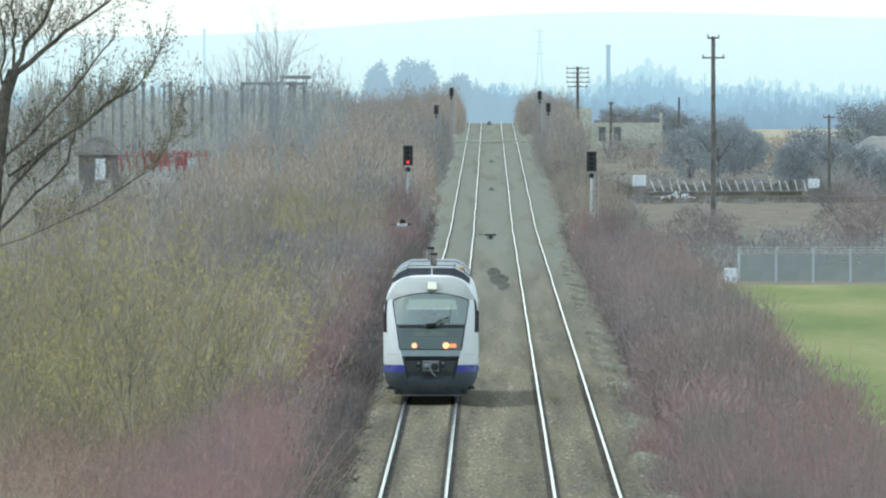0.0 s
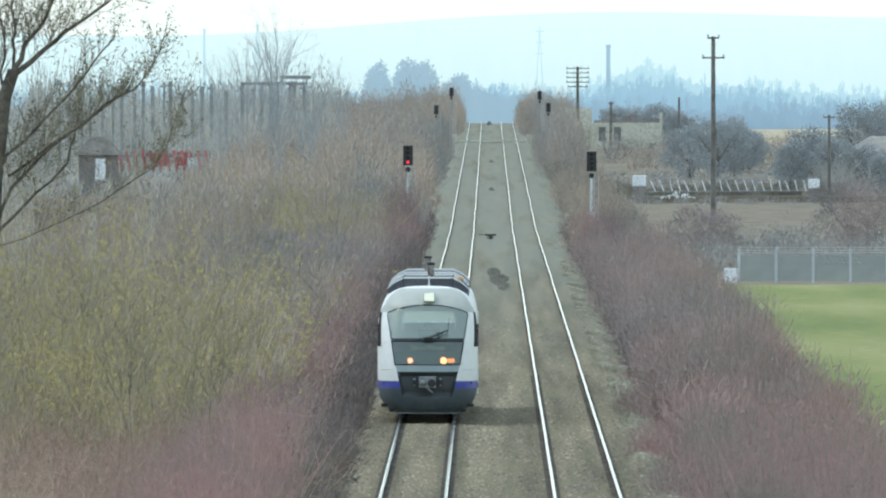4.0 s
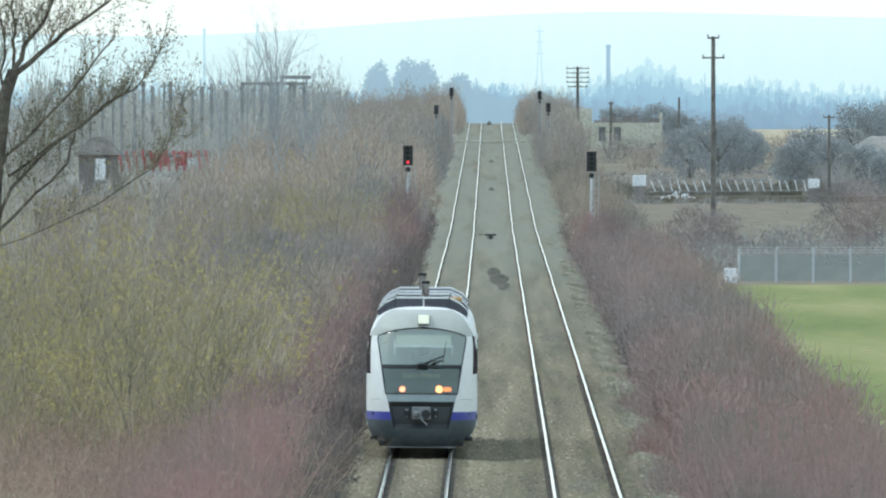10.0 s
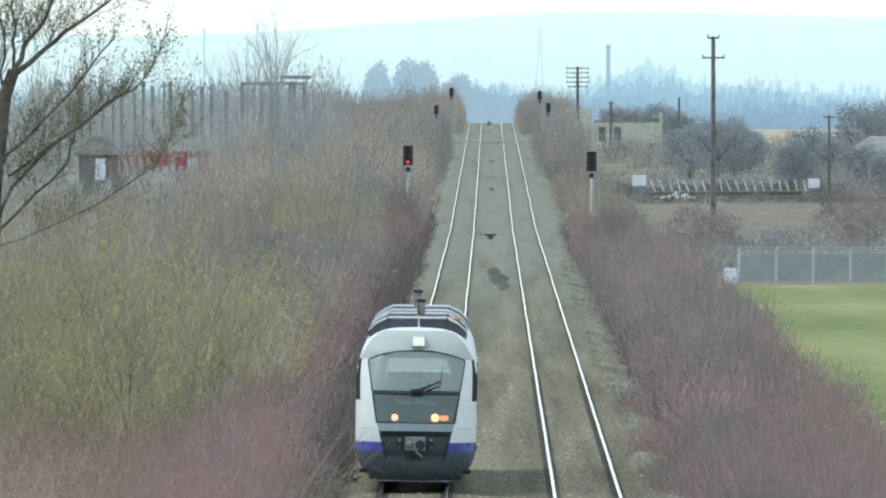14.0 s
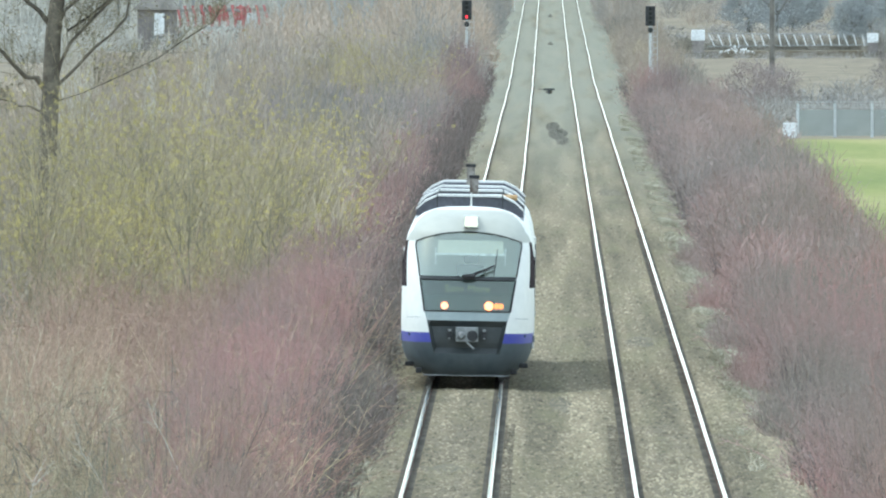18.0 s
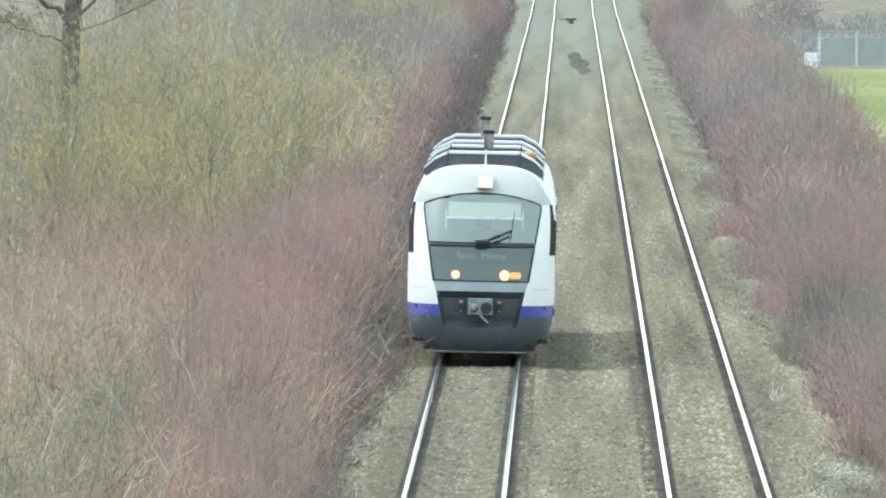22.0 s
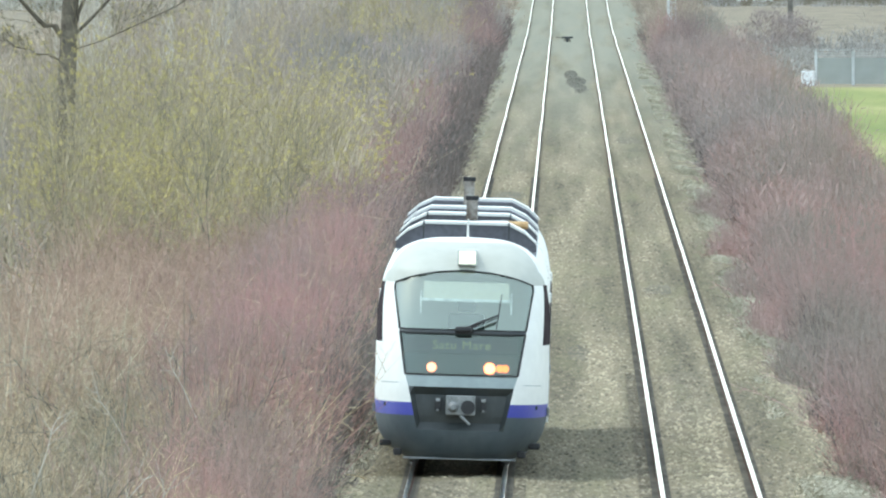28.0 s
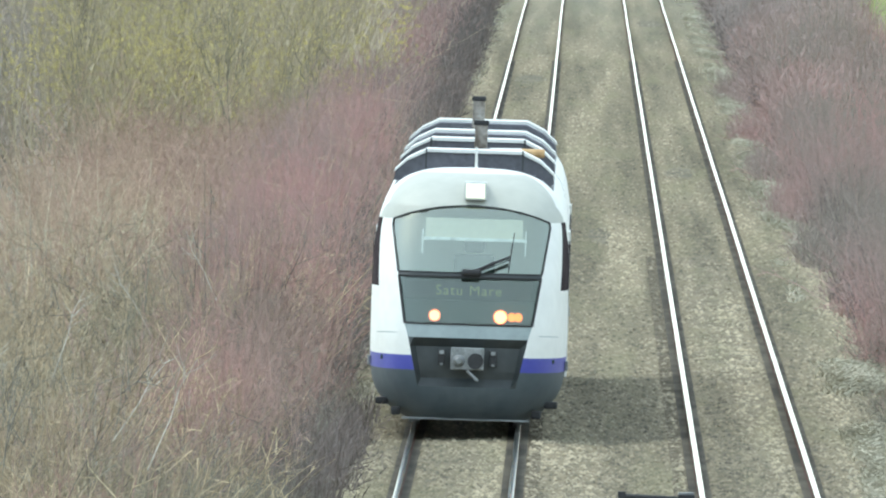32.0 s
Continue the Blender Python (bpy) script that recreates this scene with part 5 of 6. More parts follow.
# the row behind the parapet is coloured dark as a hedge in shadow
thicket("field_scrub", [("brown_twigs", low_domes, scrub, M_FIELDSCRUB), ("dark_twigs", coarse, grow(rg, 2061, 2074, 10, 28, lambda y: 6.0, 1.3, 2.2, 2.0), M_GREYNEAR)], "brown scrub and weeds beyond the field fence")
hedge = grow(rg, 2460, 2900, 12, 60, lambda y: 70.0, 2.6, 3.2, 2.4)
thicket("far_hedge", [("brown_twigs", low_domes, hedge, M_HAZYRUSSET)], "low brown hedges between distant fields")

# ---- fields ----
sheet("grass_field", [8.9, 14, 25, 60, 200, 420], np.arange(560, 1366, 26), lambda X, Y: ground_z(X, Y) + 0.10, M_GRASS, "bright green field of young grass", "field")
sheet("stubble_field", [26, 60, 200, 900], np.arange(2900, 4100, 60), lambda X, Y: ground_z(X, Y) + 0.10, M_STUBBLE, "pale beige stubble field", "field")
sheet("green_strip", [27.5, 40, 80], np.arange(2480, 2640, 40), lambda X, Y: ground_z(X, Y) + 0.10, M_GRASS, "narrow strip of green crop", "field")

# ---- distance ----
def ridge(name, y, xs, tops, base, mat, label):
    """A long low wall of distance: a rough skyline with depth."""
    bm = bmesh.new()
    front = [bm.verts.new((x, y, z)) for x, z in zip(xs, tops)]
    foot = [bm.verts.new((x, y - 4, base)) for x in xs]
    back = [bm.verts.new((x, y + 12, base)) for x in xs]
    for i in range(len(xs) - 1):
        bm.faces.new((foot[i], foot[i + 1], front[i + 1], front[i]))
        bm.faces.new((front[i], front[i + 1], back[i + 1], back[i]))
    return tagged(part(name, bm, mat), label, "backdrop", kind="structure")


hx = np.linspace(-400, 400, 500)
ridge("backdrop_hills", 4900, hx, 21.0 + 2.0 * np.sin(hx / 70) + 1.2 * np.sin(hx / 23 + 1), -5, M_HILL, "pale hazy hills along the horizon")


def treeline(rng, xs, env):
    """The outline of a distant wood: overlapping crowns of many sizes under an even envelope."""
    z = np.full(len(xs), -5.0)
    x = xs[0]
    while x < xs[-1]:
        w = rng.uniform(0.8, 2.2)
        h = float(np.interp(x, *env)) + rng.uniform(-1.5, 0.0)
        q = np.clip(1 - ((xs - x) / w) ** 2, 0, 1)
        z = np.maximum(z, np.where(q > 0, h - w * 0.9 * (1 - np.sqrt(q)), -5))
        x += rng.uniform(0.25, 0.9)
    return z + rng.uniform(-0.3, 0.3, len(xs))


def far_wood(y, env, mat, label, seed):
    """A distant wood: a body of crowns and, above it, upright bare tops with their twigs against the sky."""
    frg = np.random.default_rng(seed)
    xs = np.linspace(-110, 110, 1800)
    ridge("backdrop_woods", y, xs, treeline(frg, xs, (env[0], [v - 1.5 for v in env[1]])), -5, mat, label)
    tops = []
    for x in np.arange(-88, 76, 0.55):
        px, h = x + frg.uniform(-0.6, 0.6), float(np.interp(x, *env)) + frg.uniform(-2.2, 0.9)
        k = 12
        lean = frg.normal(0, 0.42, k)
        foot = np.stack([np.full(k, px), np.full(k, y - 6.0), h - frg.uniform(1.4, 3.4, k)], -1)
        tip = np.stack([px + lean * 1.4, np.full(k, y - 6.0) + frg.normal(0, 0.5, k), h - np.abs(lean) * 1.6 - frg.uniform(0, 0.7, k)], -1)
        tops.append(tubes(np.stack([foot, tip], 1), np.tile([0.085, 0.045], (k, 1)), 2))
    tagged(new("far_woods", mesh_of("far_woods", *joined(tops), mat)), label, "woods", kind="stuff")


def far_tower(x, y, z, h, w, mat, label, lattice):
    root = thing("lattice_pylon" if lattice else "chimney", pose(x, y, z), label, "pylon" if lattice else "chimney")
    if lattice:
        for sx in (-1, 1):
            part("leg", rodded((sx * w, 0, 0), (0, 0, h), 0.12, 0.06, 6), mat, root)
        for k in (0.72, 0.84, 0.95):
            part("cross_arm", rodded((-w * 0.9, 0, h * k), (w * 0.9, 0, h * k), 0.07, 0.07, 6), mat, root)
    else:
        part("shaft", rodded((0, 0, 0), (0, 0, h), w, w * 0.8, 12), mat, root)
        part("rim", rodded((0, 0, h - 0.6), (0, 0, h), w * 1.0, w * 1.0, 12), mat, root)


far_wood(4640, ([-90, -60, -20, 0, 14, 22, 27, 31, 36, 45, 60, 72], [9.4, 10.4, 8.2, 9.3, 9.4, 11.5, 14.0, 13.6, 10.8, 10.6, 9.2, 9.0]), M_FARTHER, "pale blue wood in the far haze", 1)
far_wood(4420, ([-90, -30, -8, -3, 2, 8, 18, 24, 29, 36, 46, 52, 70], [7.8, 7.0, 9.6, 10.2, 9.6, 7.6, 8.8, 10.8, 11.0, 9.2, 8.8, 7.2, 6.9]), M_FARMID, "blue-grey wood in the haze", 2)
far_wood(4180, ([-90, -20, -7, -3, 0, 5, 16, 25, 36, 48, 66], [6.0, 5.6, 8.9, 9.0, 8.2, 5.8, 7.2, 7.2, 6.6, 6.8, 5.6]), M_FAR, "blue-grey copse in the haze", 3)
# pylons, chimney and mast glow pale to imitate the haze before them
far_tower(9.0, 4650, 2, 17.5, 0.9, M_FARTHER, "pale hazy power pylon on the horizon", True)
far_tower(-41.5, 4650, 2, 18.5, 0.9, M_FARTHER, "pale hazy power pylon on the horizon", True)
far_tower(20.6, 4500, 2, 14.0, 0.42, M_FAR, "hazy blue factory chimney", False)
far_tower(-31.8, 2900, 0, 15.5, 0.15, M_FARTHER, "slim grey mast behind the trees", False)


# ---- dry grass on the shoulders ----
def straw_tufts(rng, n, y0, y1, x0, x1, gate):
    """Tufts of bleached grass: fans of short arching blades, in drifts where the noise is high."""
    out = []
    while len(out) < n:
        y, x = y0 + (y1 - y0) * rng.uniform() ** 1.5, rng.uniform(x0, x1)
        if noise.noise((x * 0.8, y * 0.045, 7.0)) < gate:
            continue
        k = 12
        a = rng.uniform(0, 6.28, k)
        base = np.stack([x + rng.normal(0, 0.07, k), y + rng.normal(0, 0.07, k), np.full(k, float(rise(y)) + float(np.interp(x, BED_X, BED_Z)) - 0.01)], -1)
        lean = np.stack([np.cos(a), np.sin(a), np.zeros(k)], -1)
        L = rng.uniform(0.04, 0.15, k)[:, None]
        mid = base + lean * L * 0.3 + np.array([0, 0, 0.7]) * L
        tip = base + lean * L * 0.95 + np.array([0, 0, 0.85]) * L
        out.append(tubes(np.stack([base, mid, tip], 1), np.tile([0.008, 0.008, 0.003], (k, 1)), 2))
    return joined(out)


trg = np.random.default_rng(77)
for nm, x0, x1, n, y1, gate in (("right_shoulder_grass", 3.75, 4.8, 3000, 1400, 0.02), ("left_shoulder_grass", -4.3, -3.3, 2200, 1400, 0.02), ("outer_shoulder_grass", 3.95, 5.0, 2600, 640, -0.12)):
    tagged(new(nm, mesh_of(nm, *straw_tufts(trg, n, 310, y1, x0, x1, gate), M_STRAW)), "bleached tufts of dry grass on the ballast shoulder", "dry grass", kind="stuff")


# ---- signals ----
def signal(x, y, top, lit, small, label):
    """A colour-light signal: mast, ladder, black head with hooded lamps, and a small lower head."""
    z0 = float(ground_z(np.array([x]), np.array([float(y)]))[0])
    root = thing("railway_signal", pose(x, y, z0), label, "signal", "line signals")
    t = top - z0
    k = 0.75 if small else 1.0
    part("base", boxed(-0.25, 0.25, -0.25, 0.25, -0.1, 0.35, bevel=0.03), M_CONCRETE, root)
    # small, distant signals get the mast and head colours paled for haze
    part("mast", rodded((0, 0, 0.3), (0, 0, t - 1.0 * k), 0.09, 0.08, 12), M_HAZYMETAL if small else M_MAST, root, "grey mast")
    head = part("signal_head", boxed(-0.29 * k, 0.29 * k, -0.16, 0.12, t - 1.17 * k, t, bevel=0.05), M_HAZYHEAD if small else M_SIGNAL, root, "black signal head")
    for i in range(4):
        z = t - (0.17 + i * 0.27) * k
        on = lit and i == 3
        part("lens", rodded((0, -0.20, z), (0, -0.15, z), (0.08 if on else 0.10) * k, (0.08 if on else 0.10) * k, 18), M_SIGRED if on else M_LENS, head, "lit red lamp" if on else "")
        bm = bmesh.new()
        for j in range(7):
            a, b = math.radians(-10 + j * 200 / 7), math.radians(-10 + (j + 1) * 200 / 7)
            r = 0.125 * k
            vs = [bm.verts.new((r * math.cos(q), yy, z + r * math.sin(q))) for q, yy in ((a, -0.15), (b, -0.15), (b, -0.36), (a, -0.36))]
            bm.faces.new(vs)
        bmesh.ops.solidify(bm, geom=bm.faces[:], thickness=0.008)
        part("hood", bm, M_SIGNAL, head)
    lower = part("lower_head", rodded((0, -0.14, t - 1.42 * k), (0, 0.1, t - 1.42 * k), 0.16 * k, 0.16 * k, 18), M_SIGNAL, root)
    part("lens", rodded((0, -0.16, t - 1.42 * k), (0, -0.14, t - 1.42 * k), 0.09 * k, 0.09 * k, 16), M_LENS, lower)
    bm = bmesh.new()
    for sx in (0.16, 0.42):
        rod(bm, (sx, 0.12, 0.2), (sx, 0.12, t - 0.9), 0.018, seg=6)
    part("ladder_rails", bm, M_MAST, root)
    for i in range(int((t - 1.4) / 0.35)):
        part("rung", rodded((0.16, 0.12, 0.5 + i * 0.35), (0.42, 0.12, 0.5 + i * 0.35), 0.012, seg=6), M_MAST, root)


signal(-4.80, 1533, 5.77, True, False, "railway signal on a pale mast showing red")
signal(6.03, 1533, 5.42, False, False, "dark railway signal on a pale mast")
signal(-3.72, 2555, 8.98, False, True, "distant dark railway signal on a white mast")
signal(-4.9, 2400, 7.4, False, True, "distant dark railway signal half hidden by bushes")
signal(4.95, 2555, 8.65, False, True, "distant dark railway signal half hidden by bushes")
signal(5.45, 2400, 7.6, False, True, "distant dark railway signal half hidden by bushes")


# ---- poles ----
def utility_pole(x, y, h, arms, r, label, insul=True):
    z0 = float(ground_z(np.array([float(x)]), np.array([float(y)]))[0])
    root = thing("utility_pole", pose(x, y, z0), label, "pole")
    part("post", rodded((0, 0, -0.1), (0, 0, h), r, r * 0.7, 12), M_POLE, root)
    for z, w in arms:
        arm = part("cross_arm", boxed(-w, w, -0.16, -0.06, z - 0.05, z + 0.05), M_POLE, root)
        n = 2 if w < 1.0 else 4
        for i in range(n):
            px = -w * 0.92 + i * (2 * w * 0.92) / (n - 1)
            part("insulator", rodded((px, -0.11, z + 0.05), (px, -0.11, z + 0.24), 0.075, 0.045, 8), M_CONCRETE, arm)
    return root


utility_pole(15.25, 1770, 13.4, ((13.3, 0.4), (11.95, 0.76)), 0.19, "tall grey timber power pole with two cross-arms")
utility_pole(9.65, 2840, 9.3, ((9.1, 1.25), (8.6, 1.25), (8.1, 1.25), (7.6, 1.25), (7.1, 1.1)), 0.2, "old telegraph pole with many cross-arms and insulators")
utility_pole(13.1, 2800, 5.6, ((5.4, 0.3),), 0.18, "short grey post by the ruined building")
utility_pole(20.8, 2850, 5.8, (), 0.16, "slim dark post among trees")
utility_pole(26.8, 2050, 6.9, ((6.7, 0.45),), 0.14, "grey pole beside far trees")


# ---- buildings ----
def ruin():
    """The cream ruined station house: wall bays, window openings, broken roofline, chimneys."""
    root = thing("ruined_building", pose(11.7, 2900, 1.7), "cream ruined building with empty window openings and a broken roof", "building")
    L, D, H = 7.3, 6.0, 3.3
    openings = ((0.5, 1.3), (2.2, 3.0), (6.1, 6.8))
    edges = [0.0] + [v for o in openings for v in o] + [L]
    for i in range(0, len(edges), 2):
        part("wall", boxed(edges[i], edges[i + 1], -0.3, 0, -0.6, H), M_PLASTER, root)
    for k, (a, b) in enumerate(openings):
        lo = 1.3 if k < 2 else 0.0
        hi = 2.8 if k < 2 else 1.0
        part("wall", boxed(a, b, -0.3, 0, -0.6, lo), M_PLASTER, root)
        part("wall", boxed(a, b, -0.3, 0, hi, H), M_PLASTER, root)
        win = part("window", boxed(a, b, -0.12, -0.08, lo, hi), M_WINDOW, root, "dark empty window opening")
        part("sill", boxed(a - 0.1, b + 0.1, -0.4, -0.3, lo - 0.12, lo), M_CONCRETE, win)
    part("side_wall", boxed(-0.3, 0, -0.3, D, -0.6, H), M_PLASTER, root)
    part("side_wall", boxed(L, L + 0.3, -0.3, D, -0.6, H + 1.1), M_PLASTER, root)
    part("back_wall", boxed(0, L, D - 0.3, D, -0.6, H), M_PLASTER, root)
    for k in range(9):
        z = H + 0.15 + 0.25 * math.sin(k * 1.7) + (0.5 if 2 < k < 6 else 0.1)
        part("roof_piece", boxed(k * L / 9, (k + 1) * L / 9 - 0.02, 0.0, D - 0.3, H, z), M_ROOF, root, "dark collapsed roof")
    part("chimney", boxed(2.0, 2.5, 2, 2.5, H, H + 1.0), M_ROOF, root)
    part("chimney", boxed(4.0, 4.5, 2, 2.5, H, H + 0.9), M_ROOF, root)
    annex = thing("low_annex", pose(8.5, 2905, 2.2), "low cream annex wall beside the ruin", "building")
    part("wall", boxed(0, 3.0, -0.3, 0, -0.6, 4.4), M_PLASTER, annex)
    part("wall", boxed(0, 0.3, 0, 4.0, -0.6, 4.2), M_PLASTER, annex)
    part("wall", boxed(2.7, 3.0, 0, 4.0, -0.6, 3.0), M_PLASTER, annex)


def house(x, y, w, d, h, rise_, label, wall, roof, name="house"):
    root = thing(name, pose(x, y, float(ground_z(np.array([x]), np.array([float(y)]))[0])), label, "house")
    part("wall", boxed(0, w, 0, 0.25, -0.2, h), wall, root)
    part("wall", boxed(0, w, d - 0.25, d, -0.2, h), wall, root)
    part("wall", boxed(0, 0.25, 0.25, d - 0.25, -0.2, h), wall, root)
    part("wall", boxed(w - 0.25, w, 0.25, d - 0.25, -0.2, h), wall, root)
    bm = bmesh.new()
    e = 0.4
    b = [bm.verts.new(v) for v in ((-e, -e, h), (w + e, -e, h), (w + e, d + e, h), (-e, d + e, h))]
    t = [bm.verts.new(v) for v in ((w * 0.3, d / 2, h + rise_), (w * 0.7, d / 2, h + rise_))]
    for f in ((b[0], b[1], t[1], t[0]), (b[2], b[3], t[0], t[1]), (b[1], b[2], t[1]), (b[3], b[0], t[0]), tuple(b)):
        bm.faces.new(f)
    part("roof", bm, roof, root)
    for k in range(max(1, int(w / 2.2))):
        cx = w * (k + 0.5) / max(1, int(w / 2.2))
        win = part("window", boxed(cx - 0.4, cx + 0.4, -0.03, 0.0, 1.0, min(h - 0.4, 2.1)), M_WINDOW, root)
        part("sill", boxed(cx - 0.48, cx + 0.48, -0.1, -0.03, 0.93, 1.0), M_CONCRETE, win)


ruin()
house(29.3, 2150, 7.5, 6.0, 3.1, 1.7, "old farmhouse with a pale hipped roof", M_CONCRETE, M_PALEROOF)
house(-33.5, 2120, 3.2, 3.0, 3.4, 1.5, "small hut with a dark roof and a white window", M_ROOF, M_POLE, "hut")
tagged(part("white_window", boxed(-32.15, -31.3, 2119.85, 2119.95, 1.5, 3.3, bevel=0.02), M_WHITEWASH), "white boarded window of the hut", "window")


# ---- yard left of the line: gantries, red machines ----
def gantry(x, y, n, gap, low, high, label, seed):
    """A row of weathered posts of uneven height, with short brackets near their tops."""
    prg = np.random.default_rng(seed)
    root = thing("post_row", pose(x, y, float(ground_z(np.array([x]), np.array([float(y)]))[0])), label, "gantry")
    for k in range(n):
        px, h, w = k * gap + prg.uniform(-0.3, 0.3), prg.uniform(low, high), prg.uniform(0.08, 0.18)
        part("post", boxed(px - w, px + w, -w, w, -0.2, h, bevel=0.02), M_HAZYFRAME, root)
        b0 = prg.uniform(0.2, 0.4)
        part("bracket", boxed(px - b0, px + b0 * prg.uniform(0.3, 1), -0.1, 0.1, h - 0.5, h - 0.3), M_HAZYFRAME, root)
    return root


gantry(-38.2, 2310, 17, 0.92, 7.9, 9.2, "row of weathered concrete posts with short brackets", 1)
g2 = gantry(-22.0, 2330, 8, 0.78, 8.4, 8.9, "weathered gantry frame of posts and beams", 2)
part("beam", boxed(-0.3, 5.7, -0.2, 0.2, 8.55, 8.8), M_HAZYFRAME, g2)
part("beam", boxed(3.2, 6.0, 0.6, 1.0, 9.1, 9.4), M_HAZYFRAME, g2)


def red_machine(x, y):
    """A red farm implement: frame bars, curved tines and a hopper."""
    root = thing("farm_implement", pose(x, y, float(ground_z(np.array([x]), np.array([float(y)]))[0])) @ Matrix.Diagonal((1.2, 1.2, 1.3, 1)), "red farm implement standing in a yard", "machine")
    part("frame", boxed(0, 4.8, -0.1, 0.1, 1.0, 1.25, bevel=0.03), M_HAZYFRAME, root)
    part("frame", boxed(0, 4.8, 0.8, 1.0, 2.2, 2.4, bevel=0.03), M_HAZYFRAME, root)
    part("hopper", boxed(2.6, 3.6, 0.1, 0.8, 1.6, 2.5, bevel=0.08), M_REDPAINT, root)
    for k in range(9):
        bend = [(0.2 + k * 0.55 + 0.25 * math.sin(math.radians(q * 28)), 0.5 - 0.4 * math.sin(math.radians(q * 28)), 2.6 - 2.2 * q / 6) for q in range(7)]
        tine = new("tine", mesh_of("tine", *tubes(np.array([bend]), np.full((1, 7), 0.10), 6), M_REDPAINT, True))
        tine.parent = root
    for sx in (0.4, 4.4):
        part("wheel", rodded((sx - 0.1, 0.4, 0.45), (sx + 0.1, 0.4, 0.45), 0.45, 0.45, 20), M_RUBBER, root)
    return root


red_machine(-31.4, 2180)
red_machine(-29.6, 2200)
tagged(part("grey_cabin", boxed(-25.4, -24.6, 2190, 2191, 1.9, 3.1, bevel=0.05), M_MAST), "small pale grey cabin box", "cabin")


# ---- bridge parapet ----
def parapet(x, y, z):
    root = thing("bridge_parapet", pose(x, y, z), "white road parapet with end blocks and slanting balusters", "railing")
    part("end_block", boxed(0.05, 1.1, -0.2, 0.2, 0.55, 1.42, bevel=0.08), M_WHITEWASH, root, "white end block")
    part("end_block", boxed(13.9, 14.8, -0.2, 0.2, 0.40, 1.15, bevel=0.08), M_WHITEWASH, root, "white end block")
    part("pedestal", boxed(0.1, 1.05, -0.18, 0.18, -0.4, 0.55), M_ROOF, root, "dull grey pedestal")
    part("pedestal", boxed(13.95, 14.75, -0.18, 0.18, -0.4, 0.40), M_ROOF, root, "dull grey pedestal")
    part("top_rail", rodded((1.3, 0, 1.15), (14.0, 0, 1.0), 0.035, seg=8), M_HAZYMETAL, root)
    part("bottom_rail", rodded((1.3, 0, 0.10), (14.0, 0, 0.24), 0.035, seg=8), M_HAZYMETAL, root)
    prg = np.random.default_rng(3)
    for k in range(19):
        a = 1.6 + k * 0.66
        part("baluster", rodded((a + 0.25, 0, 0.16), (a + prg.uniform(-0.2, 0.12), 0, 1.06), 0.042, seg=8), M_WHITEWASH, root)
    tagged(part("road_bank", boxed(x - 3, x + 26, y + 0.3, y + 9, z - 2.2, z - 0.25), M_EARTH), "low bank of the field road", "bank", kind="structure")


parapet(11.25, 2050, 0.75)


# ---- field fence ----
def fence():
    x0, y0, n, step = 13.1, 1364.0, 12, 1.95
    z = float(ground_z(np.array([x0 + 5]), np.array([y0]))[0])
    root = thing("field_fence", pose(x0, y0, z), "grey concrete-post fence with mesh panels and wire on top", "fence")
    for k in range(n + 1):
        part("post", boxed(k * step - 0.075, k * step + 0.075, -0.06, 0.06, -0.1, 1.72), M_MAST, root)
        part("wire_arm", rodded((k * step, 0, 1.6), (k * step + 0.0, -0.25, 1.85), 0.02, seg=6), M_MAST, root)
        if k < n:
            part("panel", boxed(k * step + 0.06, (k + 1) * step - 0.06, -0.02, 0.02, 0.0, 1.38), M_PANEL, root)
    for x0 in (4.4, 10.6):
        t = np.linspace(0, 1, 150)
        coil = np.stack([x0 + 1.9 * t + 0.10 * np.sin(t * 90), -0.12 + 0.22 * np.cos(t * 75), 1.25 + 0.28 * np.sin(t * 75)], -1)
        ob = new("wire_coil", mesh_of("wire_coil", *tubes(coil[None], np.full((1, 150), 0.012), 3), M_MAST))
        ob.parent = root
    for zz in (1.5, 1.62, 1.78):
        part("wire", rodded((0, -0.1, zz), (n * step, -0.1, zz), 0.012, seg=5), M_MAST, root)
    tagged(part("white_box", boxed(12.25, 12.95, 1355, 1356, z - 0.05, z + 0.75, bevel=0.03), M_WHITEWASH), "white cabinet at the end of the fence", "cabinet")


fence()


# ---- small things on the line ----
def crossing():
    root = thing("level_crossing", pose(0.25, 2860, float(rise(2860))), "worn plank level crossing over both tracks", "crossing", kind="structure")
    prg = np.random.default_rng(4)
    for x0, x1 in ((-4.2, -2.6), (-2.4, -1.1), (-0.9, 1.4), (1.6, 2.9), (3.1, 4.7)):
        for k in range(5):
            part("plank", boxed(x0, x1, k * 1.5, k * 1.5 + 1.4, -0.14, 0.06 + prg.uniform(0, 0.02)), M_PLASTER, root)
    for x in (-4.25, 4.3):
        tagged(part("marker_stone", boxed(x + 0.25 - 0.5, x + 0.25 + 0.5, 2852, 2853, float(rise(2860)) - 0.9, float(rise(2860)) + 0.75, bevel=0.08), M_PLASTER), "pale stone block beside the crossing", "stone")


crossing()


